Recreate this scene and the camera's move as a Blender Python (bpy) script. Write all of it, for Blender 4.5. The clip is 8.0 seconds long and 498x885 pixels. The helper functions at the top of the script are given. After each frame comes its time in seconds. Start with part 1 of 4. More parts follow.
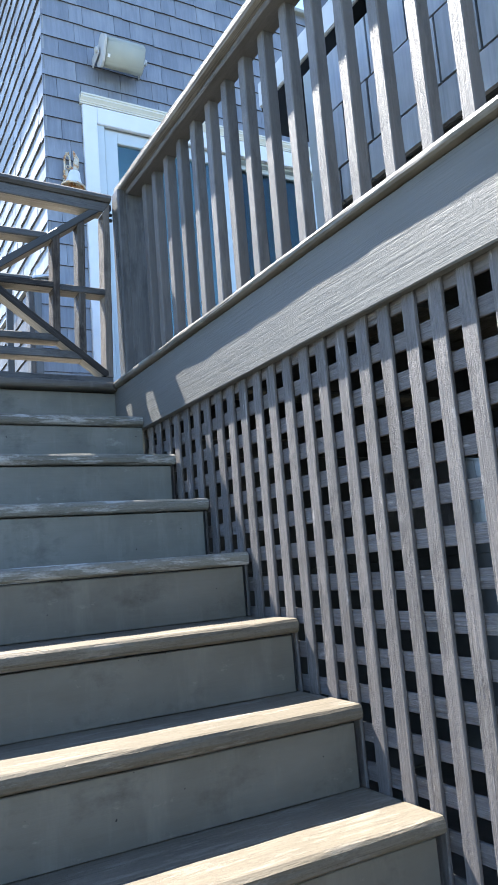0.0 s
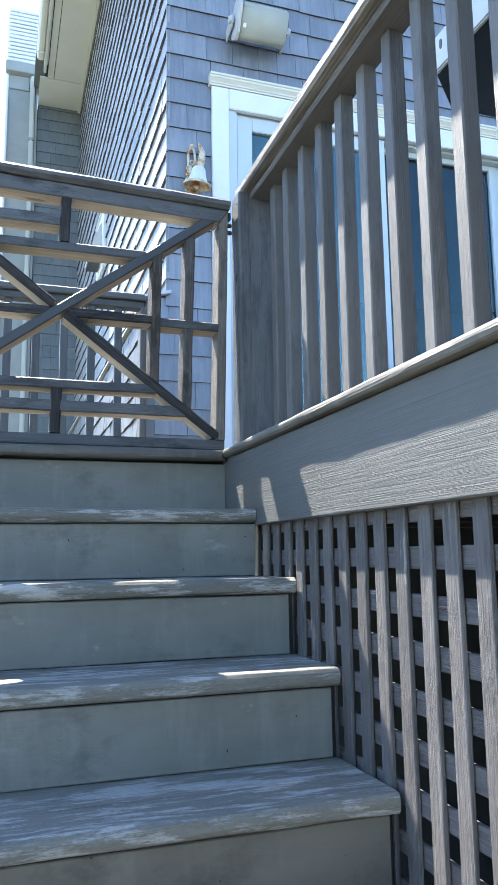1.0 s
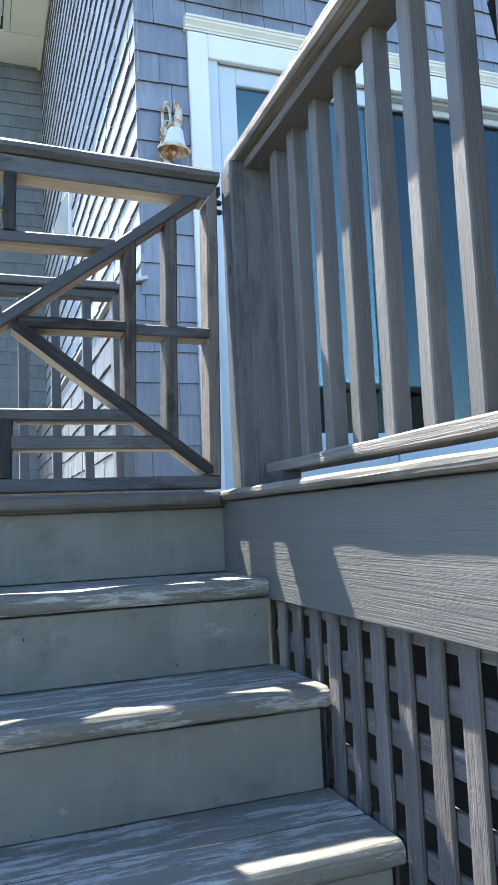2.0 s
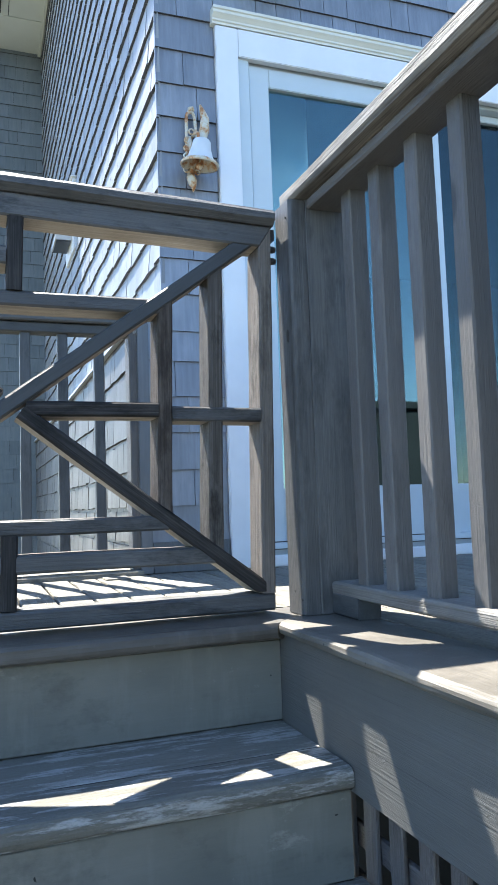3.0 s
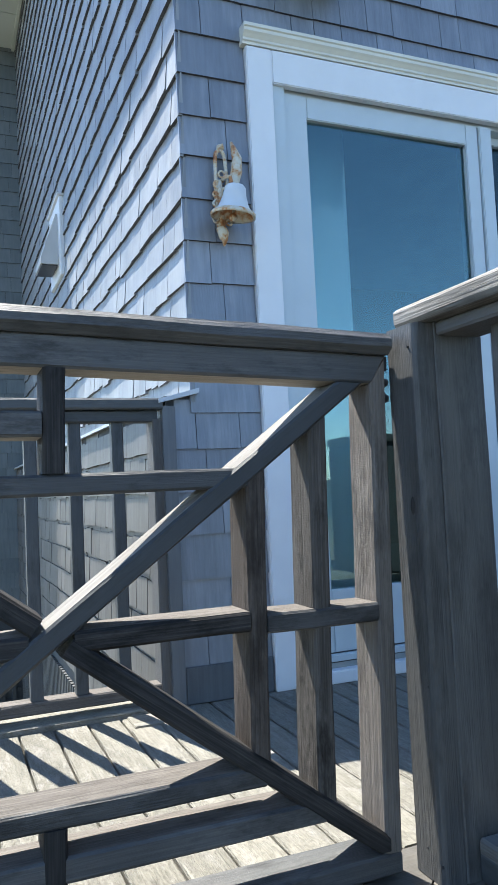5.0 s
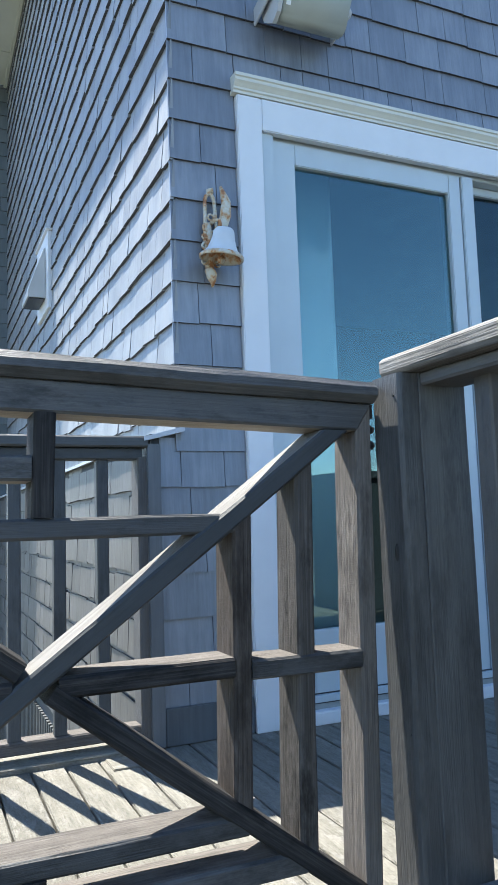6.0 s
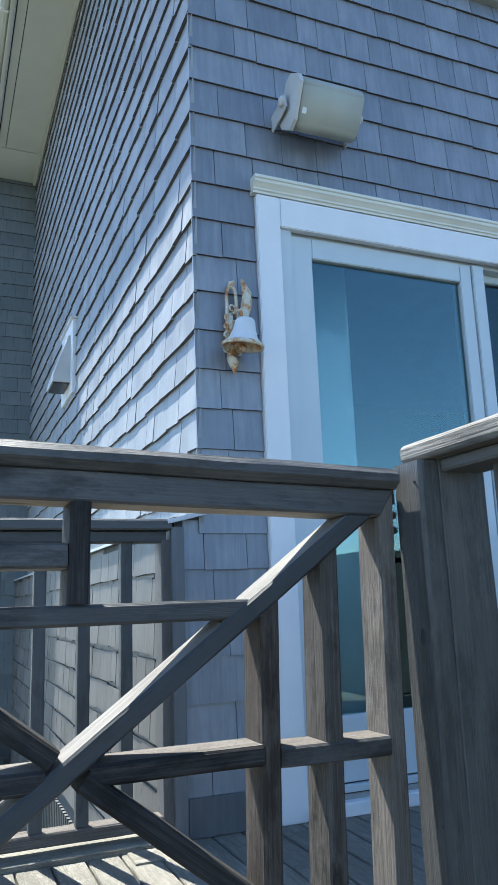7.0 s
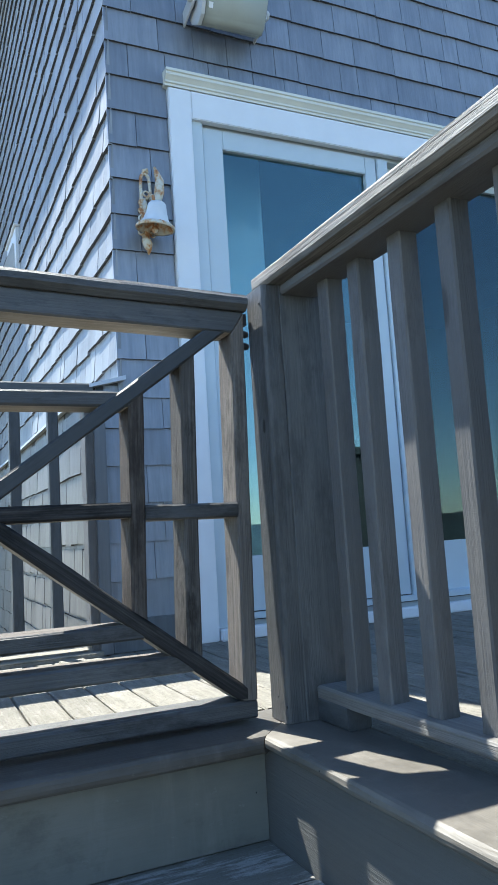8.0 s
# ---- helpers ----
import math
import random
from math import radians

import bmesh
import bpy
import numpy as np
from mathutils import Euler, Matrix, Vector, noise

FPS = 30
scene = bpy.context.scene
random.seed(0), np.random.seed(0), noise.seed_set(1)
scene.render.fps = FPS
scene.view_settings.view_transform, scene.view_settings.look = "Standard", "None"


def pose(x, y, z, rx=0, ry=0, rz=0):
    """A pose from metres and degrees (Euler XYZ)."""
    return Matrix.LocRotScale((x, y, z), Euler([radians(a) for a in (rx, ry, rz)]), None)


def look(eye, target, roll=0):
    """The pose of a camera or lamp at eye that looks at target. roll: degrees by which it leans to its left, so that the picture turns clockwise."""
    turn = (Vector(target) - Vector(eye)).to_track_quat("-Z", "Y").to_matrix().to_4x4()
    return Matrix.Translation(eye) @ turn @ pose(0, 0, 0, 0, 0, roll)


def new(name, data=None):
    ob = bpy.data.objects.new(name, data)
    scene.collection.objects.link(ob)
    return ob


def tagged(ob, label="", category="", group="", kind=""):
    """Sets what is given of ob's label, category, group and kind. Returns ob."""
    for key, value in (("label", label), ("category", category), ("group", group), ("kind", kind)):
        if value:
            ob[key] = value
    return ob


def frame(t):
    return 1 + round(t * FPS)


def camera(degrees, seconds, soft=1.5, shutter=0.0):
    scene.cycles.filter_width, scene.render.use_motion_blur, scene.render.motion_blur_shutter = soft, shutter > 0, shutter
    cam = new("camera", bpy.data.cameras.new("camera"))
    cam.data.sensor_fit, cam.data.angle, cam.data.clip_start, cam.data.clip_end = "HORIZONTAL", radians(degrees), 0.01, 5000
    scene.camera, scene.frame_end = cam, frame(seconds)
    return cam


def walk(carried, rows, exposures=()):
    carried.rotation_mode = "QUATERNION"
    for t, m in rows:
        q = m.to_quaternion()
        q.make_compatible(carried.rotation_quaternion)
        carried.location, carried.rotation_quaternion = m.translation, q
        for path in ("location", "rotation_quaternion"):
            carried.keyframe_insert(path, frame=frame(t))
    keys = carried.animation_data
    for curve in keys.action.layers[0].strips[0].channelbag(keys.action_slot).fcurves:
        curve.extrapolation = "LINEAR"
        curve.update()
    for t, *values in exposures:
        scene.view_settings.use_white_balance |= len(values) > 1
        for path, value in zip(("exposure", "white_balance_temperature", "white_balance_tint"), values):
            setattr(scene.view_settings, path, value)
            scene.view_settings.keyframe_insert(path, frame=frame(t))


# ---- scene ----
cam = camera(37.0, 8.0)
PATH = [
    (0, (0.081, 0.21, 1.273), (1.058, 1.927, 1.587), -4.5),
    (0.5, (0.294, 0.561, 1.571), (1.072, 2.361, 1.964), -2.6),
    (1, (0.432, 0.847, 1.712), (1.058, 2.723, 2.008), -0.8),
    (1.2, (0.443, 0.942, 1.735), (1.063, 2.824, 2.008), -0.7),
    (2.3, (0.538, 1.414, 2.056), (1.217, 3.286, 2.237), -3.2),
    (2.5, (0.537, 1.503, 2.108), (1.205, 3.381, 2.281), -3.5),
    (3, (0.522, 1.652, 2.259), (1.21, 3.523, 2.422), -2.0),
    (3.5, (0.557, 1.855, 2.434), (1.211, 3.737, 2.606), -3.1),
    (4, (0.503, 2.01, 2.536), (1.162, 3.893, 2.674), -3.1),
    (4.5, (0.466, 2.073, 2.636), (1.193, 3.935, 2.711), -3.3),
    (5, (0.452, 2.074, 2.648), (1.214, 3.919, 2.769), -2.7),
    (6.5, (0.423, 2.052, 2.676), (1.237, 3.857, 2.961), -2.2),
    (7, (0.406, 2.028, 2.677), (1.167, 3.831, 3.09), -2.1),
    (7.5, (0.438, 1.934, 2.619), (1.163, 3.741, 3.077), -3.1),
    (8, (0.483, 1.732, 2.398), (1.318, 3.534, 2.635), -3.5),
]
walk(cam, [(t, look(eye, target, roll)) for t, eye, target, roll in PATH],
     exposures=[(0, 2.56, 5820, 9), (0.5, 2.47, 5780, 9), (1, 2.78, 5900, 8), (2.5, 2.58, 6020, 8), (3, 2.38, 5880, 8), (3.5, 2.0, 5750, 7), (4.5, 1.93, 5800, 7), (5, 1.89, 5770, 7), (6.5, 1.88, 5700, 6), (7, 1.82, 5620, 5), (7.5, 1.74, 5550, 5), (8, 1.94, 5650, 5)])

# ---- light ----
SUN_ELEV, SUN_AZ = 55.9, -16.2          # degrees; azimuth from +y towards +x
world = bpy.data.worlds.new("sky")
scene.world = world
world.use_nodes = True
_wn = world.node_tree.nodes
_sky = _wn.new("ShaderNodeTexSky")
_sky.sky_type = "NISHITA"
_sky.sun_disc = False
_sky.sun_elevation = radians(SUN_ELEV)
_sky.sun_rotation = radians(SUN_AZ)
_sky.air_density, _sky.dust_density, _sky.ozone_density = 0.9, 0.2, 1.6
_wn["Background"].inputs["Strength"].default_value = 0.10
world.node_tree.links.new(_sky.outputs[0], _wn["Background"].inputs["Color"])
_sd = bpy.data.lights.new("sun", "SUN")
_sd.energy, _sd.angle, _sd.color = 5.0, radians(0.53), (1.0, 0.895, 0.75)
_so = new("sun", _sd)
_dir = Vector((math.sin(radians(SUN_AZ)) * math.cos(radians(SUN_ELEV)), math.cos(radians(SUN_AZ)) * math.cos(radians(SUN_ELEV)), math.sin(radians(SUN_ELEV))))
_so.matrix_world = look(tuple(_dir * 30), (0, 0, 0))


# ---- materials ----
class Nodes:
    """A small builder for one node material."""

    def __init__(self, name):
        self.mat = bpy.data.materials.new(name)
        self.mat.use_nodes = True
        self.tree = self.mat.node_tree
        self.bsdf = self.tree.nodes["Principled BSDF"]
        self.xyz = self.add("ShaderNodeTexCoord").outputs["Object"]

    def add(self, kind, **values):
        node = self.tree.nodes.new(kind)
        for key, value in values.items():
            node.inputs[key].default_value = value
        return node

    def link(self, a, b):
        self.tree.links.new(a, b)

    def mapped(self, scale, shift=None):
        m = self.add("ShaderNodeMapping", Scale=scale)
        self.link(self.xyz, m.inputs["Vector"])
        if shift is not None:
            self.link(shift, m.inputs["Location"])
        return m.outputs[0]

    def noise(self, scale, vec, detail=4.0, rough=0.55, distortion=0.0):
        n = self.add("ShaderNodeTexNoise", Scale=scale, Detail=detail, Roughness=rough, Distortion=distortion)
        self.link(vec, n.inputs["Vector"])
        return n.outputs["Fac"]

    def ramp(self, fac, stops):
        r = self.add("ShaderNodeValToRGB")
        r.color_ramp.elements[0].position, r.color_ramp.elements[0].color = stops[0][0], (*stops[0][1], 1)
        r.color_ramp.elements[1].position, r.color_ramp.elements[1].color = stops[-1][0], (*stops[-1][1], 1)
        for pos, col in stops[1:-1]:
            r.color_ramp.elements.new(pos).color = (*col, 1)
        self.link(fac, r.inputs[0])
        return r.outputs["Color"]

    def mix(self, fac, a, b, mode="MIX"):
        m = self.tree.nodes.new("ShaderNodeMix")
        m.data_type, m.blend_type = "RGBA", mode
        for value, sock in ((fac, m.inputs[0]), (a, m.inputs[6]), (b, m.inputs[7])):
            if isinstance(value, (int, float)):
                sock.default_value = value
            elif isinstance(value, tuple):
                sock.default_value = (*value, 1)
            else:
                self.link(value, sock)
        return m.outputs[2]

    def maths(self, op, a, b=0.0, clamp=False):
        m = self.tree.nodes.new("ShaderNodeMath")
        m.operation, m.use_clamp = op, clamp
        for value, sock in ((a, m.inputs[0]), (b, m.inputs[1])):
            if isinstance(value, (int, float)):
                sock.default_value = value
            else:
                self.link(value, sock)
        return m.outputs[0]

    def bump(self, height, strength, distance):
        b = self.add("ShaderNodeBump", Strength=strength, Distance=distance)
        self.link(height, b.inputs["Height"])
        self.link(b.outputs[0], self.bsdf.inputs["Normal"])

    def done(self, colour, rough=0.6):
        for value, key in ((colour, "Base Color"), (rough, "Roughness")):
            if isinstance(value, tuple):
                self.bsdf.inputs[key].default_value = (*value, 1)
            elif isinstance(value, (int, float)):
                self.bsdf.inputs[key].default_value = value
            else:
                self.link(value, self.bsdf.inputs[key])
        return self.mat


def random_shift(n):
    """A value per object and per piece of a joined mesh."""
    a = n.add("ShaderNodeObjectInfo").outputs["Random"]
    b = n.add("ShaderNodeNewGeometry").outputs["Random Per Island"]
    return n.maths("FRACT", n.maths("ADD", a, b))


def wood(name, dark, mid, light, grain=1.0, bump=0.35, rough=0.72, worn=None, checks=0.5, spread=1.0, knots=0.7, run=1.0, mould=0.0, gloss=0.3, grit=0.0, flake=(11.0, 34.0, 0.52)):
    """Weathered timber with its grain along the piece's own x."""
    n = Nodes(name)
    rnd = n.add("ShaderNodeObjectInfo").outputs["Random"]
    off = n.maths("MULTIPLY", rnd, 37.0)
    comb = n.add("ShaderNodeCombineXYZ")
    for k in range(3):
        n.link(off, comb.inputs[k])
    fine = n.noise(1.0, n.mapped((16.0 * run, 210.0 * grain, 210.0 * grain), comb.outputs[0]), 4.0, 0.6)
    mids = n.noise(1.0, n.mapped((6.5 * run, 60.0 * grain, 60.0 * grain), comb.outputs[0]), 4.0, 0.6, 0.3)
    big = n.noise(1.0, n.mapped((5.0, 9.0, 9.0), comb.outputs[0]), 4.0, 0.6)
    tone = n.maths("ADD", n.maths("MULTIPLY", fine, 0.34), n.maths("ADD", n.maths("MULTIPLY", mids, 0.30), n.maths("MULTIPLY", big, 0.36)))
    lo, hi = 0.5 - 0.13 / spread, 0.5 + 0.13 / spread
    col = n.ramp(tone, [(lo, dark), (0.5, mid), (hi, light)])
    crack = n.noise(1.0, n.mapped((2.2 * run, 120.0 * grain, 120.0 * grain), comb.outputs[0]), 2.0, 0.5, 0.5)
    cmask = n.ramp(crack, [(0.30, (1, 1, 1)), (0.345, (0, 0, 0))])
    col = n.mix(n.maths("MULTIPLY", cmask, checks), col, tuple(c * 0.35 for c in dark))
    vor = n.add("ShaderNodeTexVoronoi", Scale=1.0)
    n.link(n.mapped((2.6, 9.0, 9.0), comb.outputs[0]), vor.inputs["Vector"])
    knot = n.ramp(vor.outputs["Distance"], [(0.06, (1, 1, 1)), (0.11, (0, 0, 0))])
    col = n.mix(n.maths("MULTIPLY", knot, knots), col, tuple(c * 0.4 for c in dark))
    shade = n.maths("ADD", n.maths("MULTIPLY", rnd, 0.30), 0.85)
    comb2 = n.add("ShaderNodeCombineXYZ")
    for k in range(3):
        n.link(shade, comb2.inputs[k])
    col = n.mix(1.0, col, comb2.outputs[0], "MULTIPLY")
    if worn:
        patch = n.noise(1.0, n.mapped((flake[0], flake[1], flake[1]), comb.outputs[0]), 9.0, 0.74)
        mask = n.ramp(patch, [(flake[2], (0, 0, 0)), (flake[2] + 0.08, (1, 1, 1))])
        col = n.mix(n.maths("MULTIPLY", mask, 0.8), col, worn)

    if mould:
        spots = n.noise(1.0, n.mapped((5.0, 16.0, 16.0), comb.outputs[0]), 7.0, 0.72)
        mask = n.ramp(spots, [(0.50, (0, 0, 0)), (0.64, (1, 1, 1))])
        col = n.mix(n.maths("MULTIPLY", mask, mould), col, tuple(c * 0.25 for c in dark))
    n.bsdf.inputs["Specular IOR Level"].default_value = gloss
    pits = 0.0
    if grit:
        pit = n.noise(1.0, n.mapped((110.0, 190.0, 190.0), comb.outputs[0]), 4.0, 0.7)
        pits = n.maths("MULTIPLY", n.ramp(pit, [(0.48, (0, 0, 0)), (0.68, (1, 1, 1))]), grit)
        col = n.mix(pits, col, tuple(c * 0.45 for c in dark))
    height = n.maths("ADD", n.maths("MULTIPLY", fine, 0.6), n.maths("MULTIPLY", mids, 0.8))
    height = n.maths("SUBTRACT", height, n.maths("MULTIPLY", cmask, 0.5 * checks))
    if worn:
        height = n.maths("SUBTRACT", height, n.maths("MULTIPLY", mask, 0.45))
    if grit:
        height = n.maths("SUBTRACT", height, n.maths("MULTIPLY", pits, 0.7))
    n.bump(height, bump, 0.004)
    return n.done(col, n.maths("ADD", n.maths("MULTIPLY", fine, 0.25), rough - 0.12))


def painted(name, dark, mid, light, bump=0.12):
    """Opaque stain on smooth boards: soft blotches, scuffs and specks."""
    n = Nodes(name)
    rnd = n.add("ShaderNodeObjectInfo").outputs["Random"]
    off = n.maths("MULTIPLY", rnd, 29.0)
    comb = n.add("ShaderNodeCombineXYZ")
    for k in range(3):
        n.link(off, comb.inputs[k])
    blot = n.noise(1.0, n.mapped((4.0, 7.0, 7.0), comb.outputs[0]), 5.0, 0.6)
    grain = n.noise(1.0, n.mapped((9.0, 140.0, 140.0), comb.outputs[0]), 3.0, 0.6)
    scuff = n.noise(1.0, n.mapped((14.0, 14.0, 26.0), comb.outputs[0]), 6.0, 0.75)
    col = n.ramp(n.maths("ADD", n.maths("MULTIPLY", blot, 0.8), n.maths("MULTIPLY", grain, 0.08)), [(0.28, dark), (0.5, mid), (0.68, light)])
    col = n.mix(n.ramp(scuff, [(0.62, (0, 0, 0)), (0.72, (0.45, 0.45, 0.45))]), col, tuple(c * 1.7 for c in light))
    drip = n.noise(1.0, n.mapped((16.0, 16.0, 3.0), comb.outputs[0]), 5.0, 0.65)
    col = n.mix(n.ramp(drip, [(0.52, (0, 0, 0)), (0.70, (0.3, 0.3, 0.3))]), col, tuple(c * 1.35 for c in light))
    dirt = n.noise(1.0, n.mapped((6.0, 6.0, 9.0), comb.outputs[0]), 6.0, 0.7)
    col = n.mix(n.ramp(dirt, [(0.53, (0, 0, 0)), (0.72, (0.6, 0.6, 0.6))]), col, tuple(c * 0.45 for c in dark))
    speck = n.noise(1.0, n.mapped((80.0, 80.0, 80.0), comb.outputs[0]), 1.0, 0.4)
    col = n.mix(n.ramp(speck, [(0.17, (1, 1, 1)), (0.19, (0, 0, 0))]), col, (0.02, 0.02, 0.018))
    n.bsdf.inputs["Specular IOR Level"].default_value = 0.3
    n.bump(n.maths("ADD", grain, n.maths("MULTIPLY", scuff, 0.3)), bump, 0.003)
    return n.done(col, n.maths("ADD", n.maths("MULTIPLY", blot, 0.3), 0.38))


def plain(name, colour, rough=0.5, metal=0.0, vary=0.08, scale=6.0, bump=0.05):
    n = Nodes(name)
    f = n.noise(scale, n.xyz, 5.0, 0.6)
    g = n.noise(scale * 9, n.xyz, 3.0, 0.6)
    lo, hi = tuple(c * (1 - vary) for c in colour), tuple(min(1.0, c * (1 + vary)) for c in colour)
    n.bump(g, bump, 0.002)
    n.bsdf.inputs["Metallic"].default_value = metal
    return n.done(n.ramp(f, [(0.35, lo), (0.65, hi)]), n.maths("ADD", n.maths("MULTIPLY", g, 0.2), rough - 0.1))


def shingle_material(name, dark, mid, light, gloss=0.5, rough=0.28):
    """Stained cedar shingles: streaks down the piece, each piece its own tone."""
    n = Nodes(name)
    rnd = random_shift(n)
    off = n.maths("MULTIPLY", rnd, 53.0)
    comb = n.add("ShaderNodeCombineXYZ")
    for k in range(3):
        n.link(off, comb.inputs[k])
    streak = n.noise(1.0, n.mapped((60.0, 60.0, 2.5), comb.outputs[0]), 4.0, 0.6)
    blot = n.noise(1.0, n.mapped((9.0, 9.0, 5.0), comb.outputs[0]), 4.0, 0.6)
    tone = n.maths("ADD", n.maths("ADD", n.maths("MULTIPLY", rnd, 0.16), 0.05), n.maths("ADD", n.maths("MULTIPLY", streak, 0.40), n.maths("MULTIPLY", blot, 0.40)))
    col = n.ramp(tone, [(0.30, dark), (0.52, mid), (0.76, light)])
    n.bump(n.maths("ADD", streak, n.maths("MULTIPLY", blot, 0.4)), 0.55, 0.003)
    n.bsdf.inputs["Specular IOR Level"].default_value = gloss
    return n.done(col, n.maths("ADD", n.maths("MULTIPLY", streak, 0.35), rough))


M_WOOD = wood("weathered_wood", (0.085, 0.080, 0.073), (0.185, 0.175, 0.160), (0.285, 0.272, 0.25), 1.5, bump=1.0, rough=0.72, checks=0.8, run=0.35, spread=1.3, gloss=0.15)
M_RAIL_W = wood("weathered_lower_rail", (0.108, 0.103, 0.093), (0.162, 0.154, 0.140), (0.228, 0.217, 0.199), 2.2, bump=0.9, rough=0.7, checks=0.3, run=0.5)
M_RAIL = wood("stained_rail_wood", (0.047, 0.051, 0.053), (0.065, 0.069, 0.071), (0.093, 0.095, 0.095), 2.6, bump=0.3, checks=0.05, rough=0.54, run=0.9, mould=0.45, spread=0.5)
M_POST = wood("weathered_post_wood", (0.048, 0.048, 0.049), (0.085, 0.084, 0.082), (0.137, 0.133, 0.127), 2.2, bump=0.6, checks=0.2, rough=0.5, run=0.5, mould=0.5, spread=0.7, gloss=0.4)
M_BALUSTER = wood("weathered_baluster_wood", (0.082, 0.079, 0.077), (0.122, 0.117, 0.112), (0.178, 0.169, 0.160), 3.0, bump=0.55, checks=0.06, rough=0.6, run=0.6, mould=0.35, spread=0.4)
M_GATE = wood("grey_gate_wood", (0.046, 0.047, 0.048), (0.080, 0.080, 0.079), (0.137, 0.133, 0.127), 2.6, bump=0.5, checks=0.12, rough=0.5, run=0.7, mould=0.75, spread=0.7, gloss=0.4)
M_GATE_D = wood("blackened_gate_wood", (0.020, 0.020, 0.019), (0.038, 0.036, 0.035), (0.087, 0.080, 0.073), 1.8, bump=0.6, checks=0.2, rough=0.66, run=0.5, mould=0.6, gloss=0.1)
M_GATE_B = wood("brown_gate_wood", (0.072, 0.064, 0.057), (0.136, 0.121, 0.107), (0.215, 0.195, 0.174), 2.8, bump=0.8, checks=0.15, rough=0.66, run=0.5, mould=0.5, spread=0.8, gloss=0.1)
M_GATE_BD = wood("dark_brown_gate_wood", (0.038, 0.031, 0.026), (0.074, 0.062, 0.053), (0.128, 0.110, 0.095), 2.8, bump=0.8, checks=0.2, rough=0.66, run=0.5, mould=0.6, spread=0.8, gloss=0.1)
M_GATE_G = wood("mossy_gate_wood", (0.036, 0.032, 0.028), (0.078, 0.070, 0.062), (0.140, 0.128, 0.115), 2.6, bump=0.7, checks=0.15, rough=0.62, run=0.5, mould=0.8, spread=0.9, gloss=0.15)
# bare wood paled further, as if lit by light bounced off the deck
M_BARE_LIT = wood("bare_bounce_lit_wood", (0.20, 0.176, 0.145), (0.29, 0.263, 0.224), (0.39, 0.358, 0.31), 2.4, bump=0.5, checks=0.1, rough=0.75, run=0.6, gloss=0.1)
M_DECK = wood("deck_boards", (0.128, 0.118, 0.094), (0.184, 0.171, 0.138), (0.25, 0.234, 0.193), 1.8, 0.9, rough=0.7, checks=0.2, mould=0.22, gloss=0.25, worn=(0.24, 0.225, 0.195), grit=0.42)
M_NOSING = painted("painted_nosing", (0.092, 0.084, 0.070), (0.128, 0.117, 0.099), (0.160, 0.148, 0.127), 0.3)
M_NOSING_F = painted("trodden_nosing", (0.072, 0.066, 0.057), (0.106, 0.097, 0.084), (0.142, 0.131, 0.114), 0.3)
M_BLEACH = wood("sun_bleached_wood", (0.14, 0.13, 0.116), (0.225, 0.213, 0.196), (0.31, 0.297, 0.278), 2.0, bump=0.7, checks=0.5, rough=0.75, run=0.6, gloss=0.1)
M_STEP = painted("painted_step", (0.130, 0.130, 0.111), (0.166, 0.164, 0.140), (0.198, 0.194, 0.166))
M_TREAD = wood("worn_tread", (0.120, 0.115, 0.097), (0.168, 0.161, 0.136), (0.215, 0.207, 0.177), 1.5, 0.5, 0.66, worn=(0.40, 0.392, 0.365), checks=0.4, knots=0.0, gloss=0.12, spread=0.6, grit=0.25, flake=(6.0, 36.0, 0.50))
M_TREAD_L = wood("bare_worn_tread", (0.082, 0.069, 0.051), (0.122, 0.104, 0.077), (0.163, 0.140, 0.106), 1.5, 0.5, 0.66, worn=(0.20, 0.176, 0.140), checks=0.4, knots=0.0, gloss=0.12, spread=0.6, grit=0.25, flake=(6.0, 36.0, 0.52))
M_STEP_L = painted("brown_stained_step", (0.103, 0.094, 0.074), (0.131, 0.120, 0.096), (0.158, 0.145, 0.117))
M_FASCIA = wood("fascia_board", (0.077, 0.078, 0.073), (0.097, 0.097, 0.091), (0.127, 0.124, 0.115), 2.4, 0.42, checks=0.35, rough=0.62, knots=0.0, run=0.5, gloss=0.3, spread=0.5)
M_LATTICE = wood("lattice_wood", (0.064, 0.059, 0.057), (0.113, 0.104, 0.100), (0.198, 0.184, 0.175), 2.4, 0.9, worn=(0.29, 0.27, 0.255), flake=(7.0, 40.0, 0.60), rough=0.55, knots=0.2, checks=0.2, run=0.6, mould=0.5, spread=0.7)
# end grain darkened further for the shade under each course
M_BUTT = plain("shaded_end_grain", (0.055, 0.058, 0.066), 0.9, vary=0.3, scale=30.0)
M_SHINGLE = shingle_material("grey_shingle", (0.10, 0.112, 0.133), (0.158, 0.174, 0.203), (0.255, 0.276, 0.312), 1.0, 0.2)
M_SHINGLE_L = shingle_material("bleached_shingle", (0.115, 0.122, 0.128), (0.225, 0.235, 0.243), (0.34, 0.347, 0.35))
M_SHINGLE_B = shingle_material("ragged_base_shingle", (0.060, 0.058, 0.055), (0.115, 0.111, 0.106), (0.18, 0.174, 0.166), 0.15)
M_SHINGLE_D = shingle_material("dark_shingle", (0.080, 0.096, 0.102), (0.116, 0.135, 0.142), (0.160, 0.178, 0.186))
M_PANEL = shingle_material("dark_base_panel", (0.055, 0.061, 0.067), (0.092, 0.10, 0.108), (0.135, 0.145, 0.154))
M_WING = plain("grey_wing_paint", (0.28, 0.30, 0.29), 0.7, vary=0.06)
M_TRIM = plain("white_trim_paint", (0.66, 0.68, 0.70), 0.42, vary=0.03)
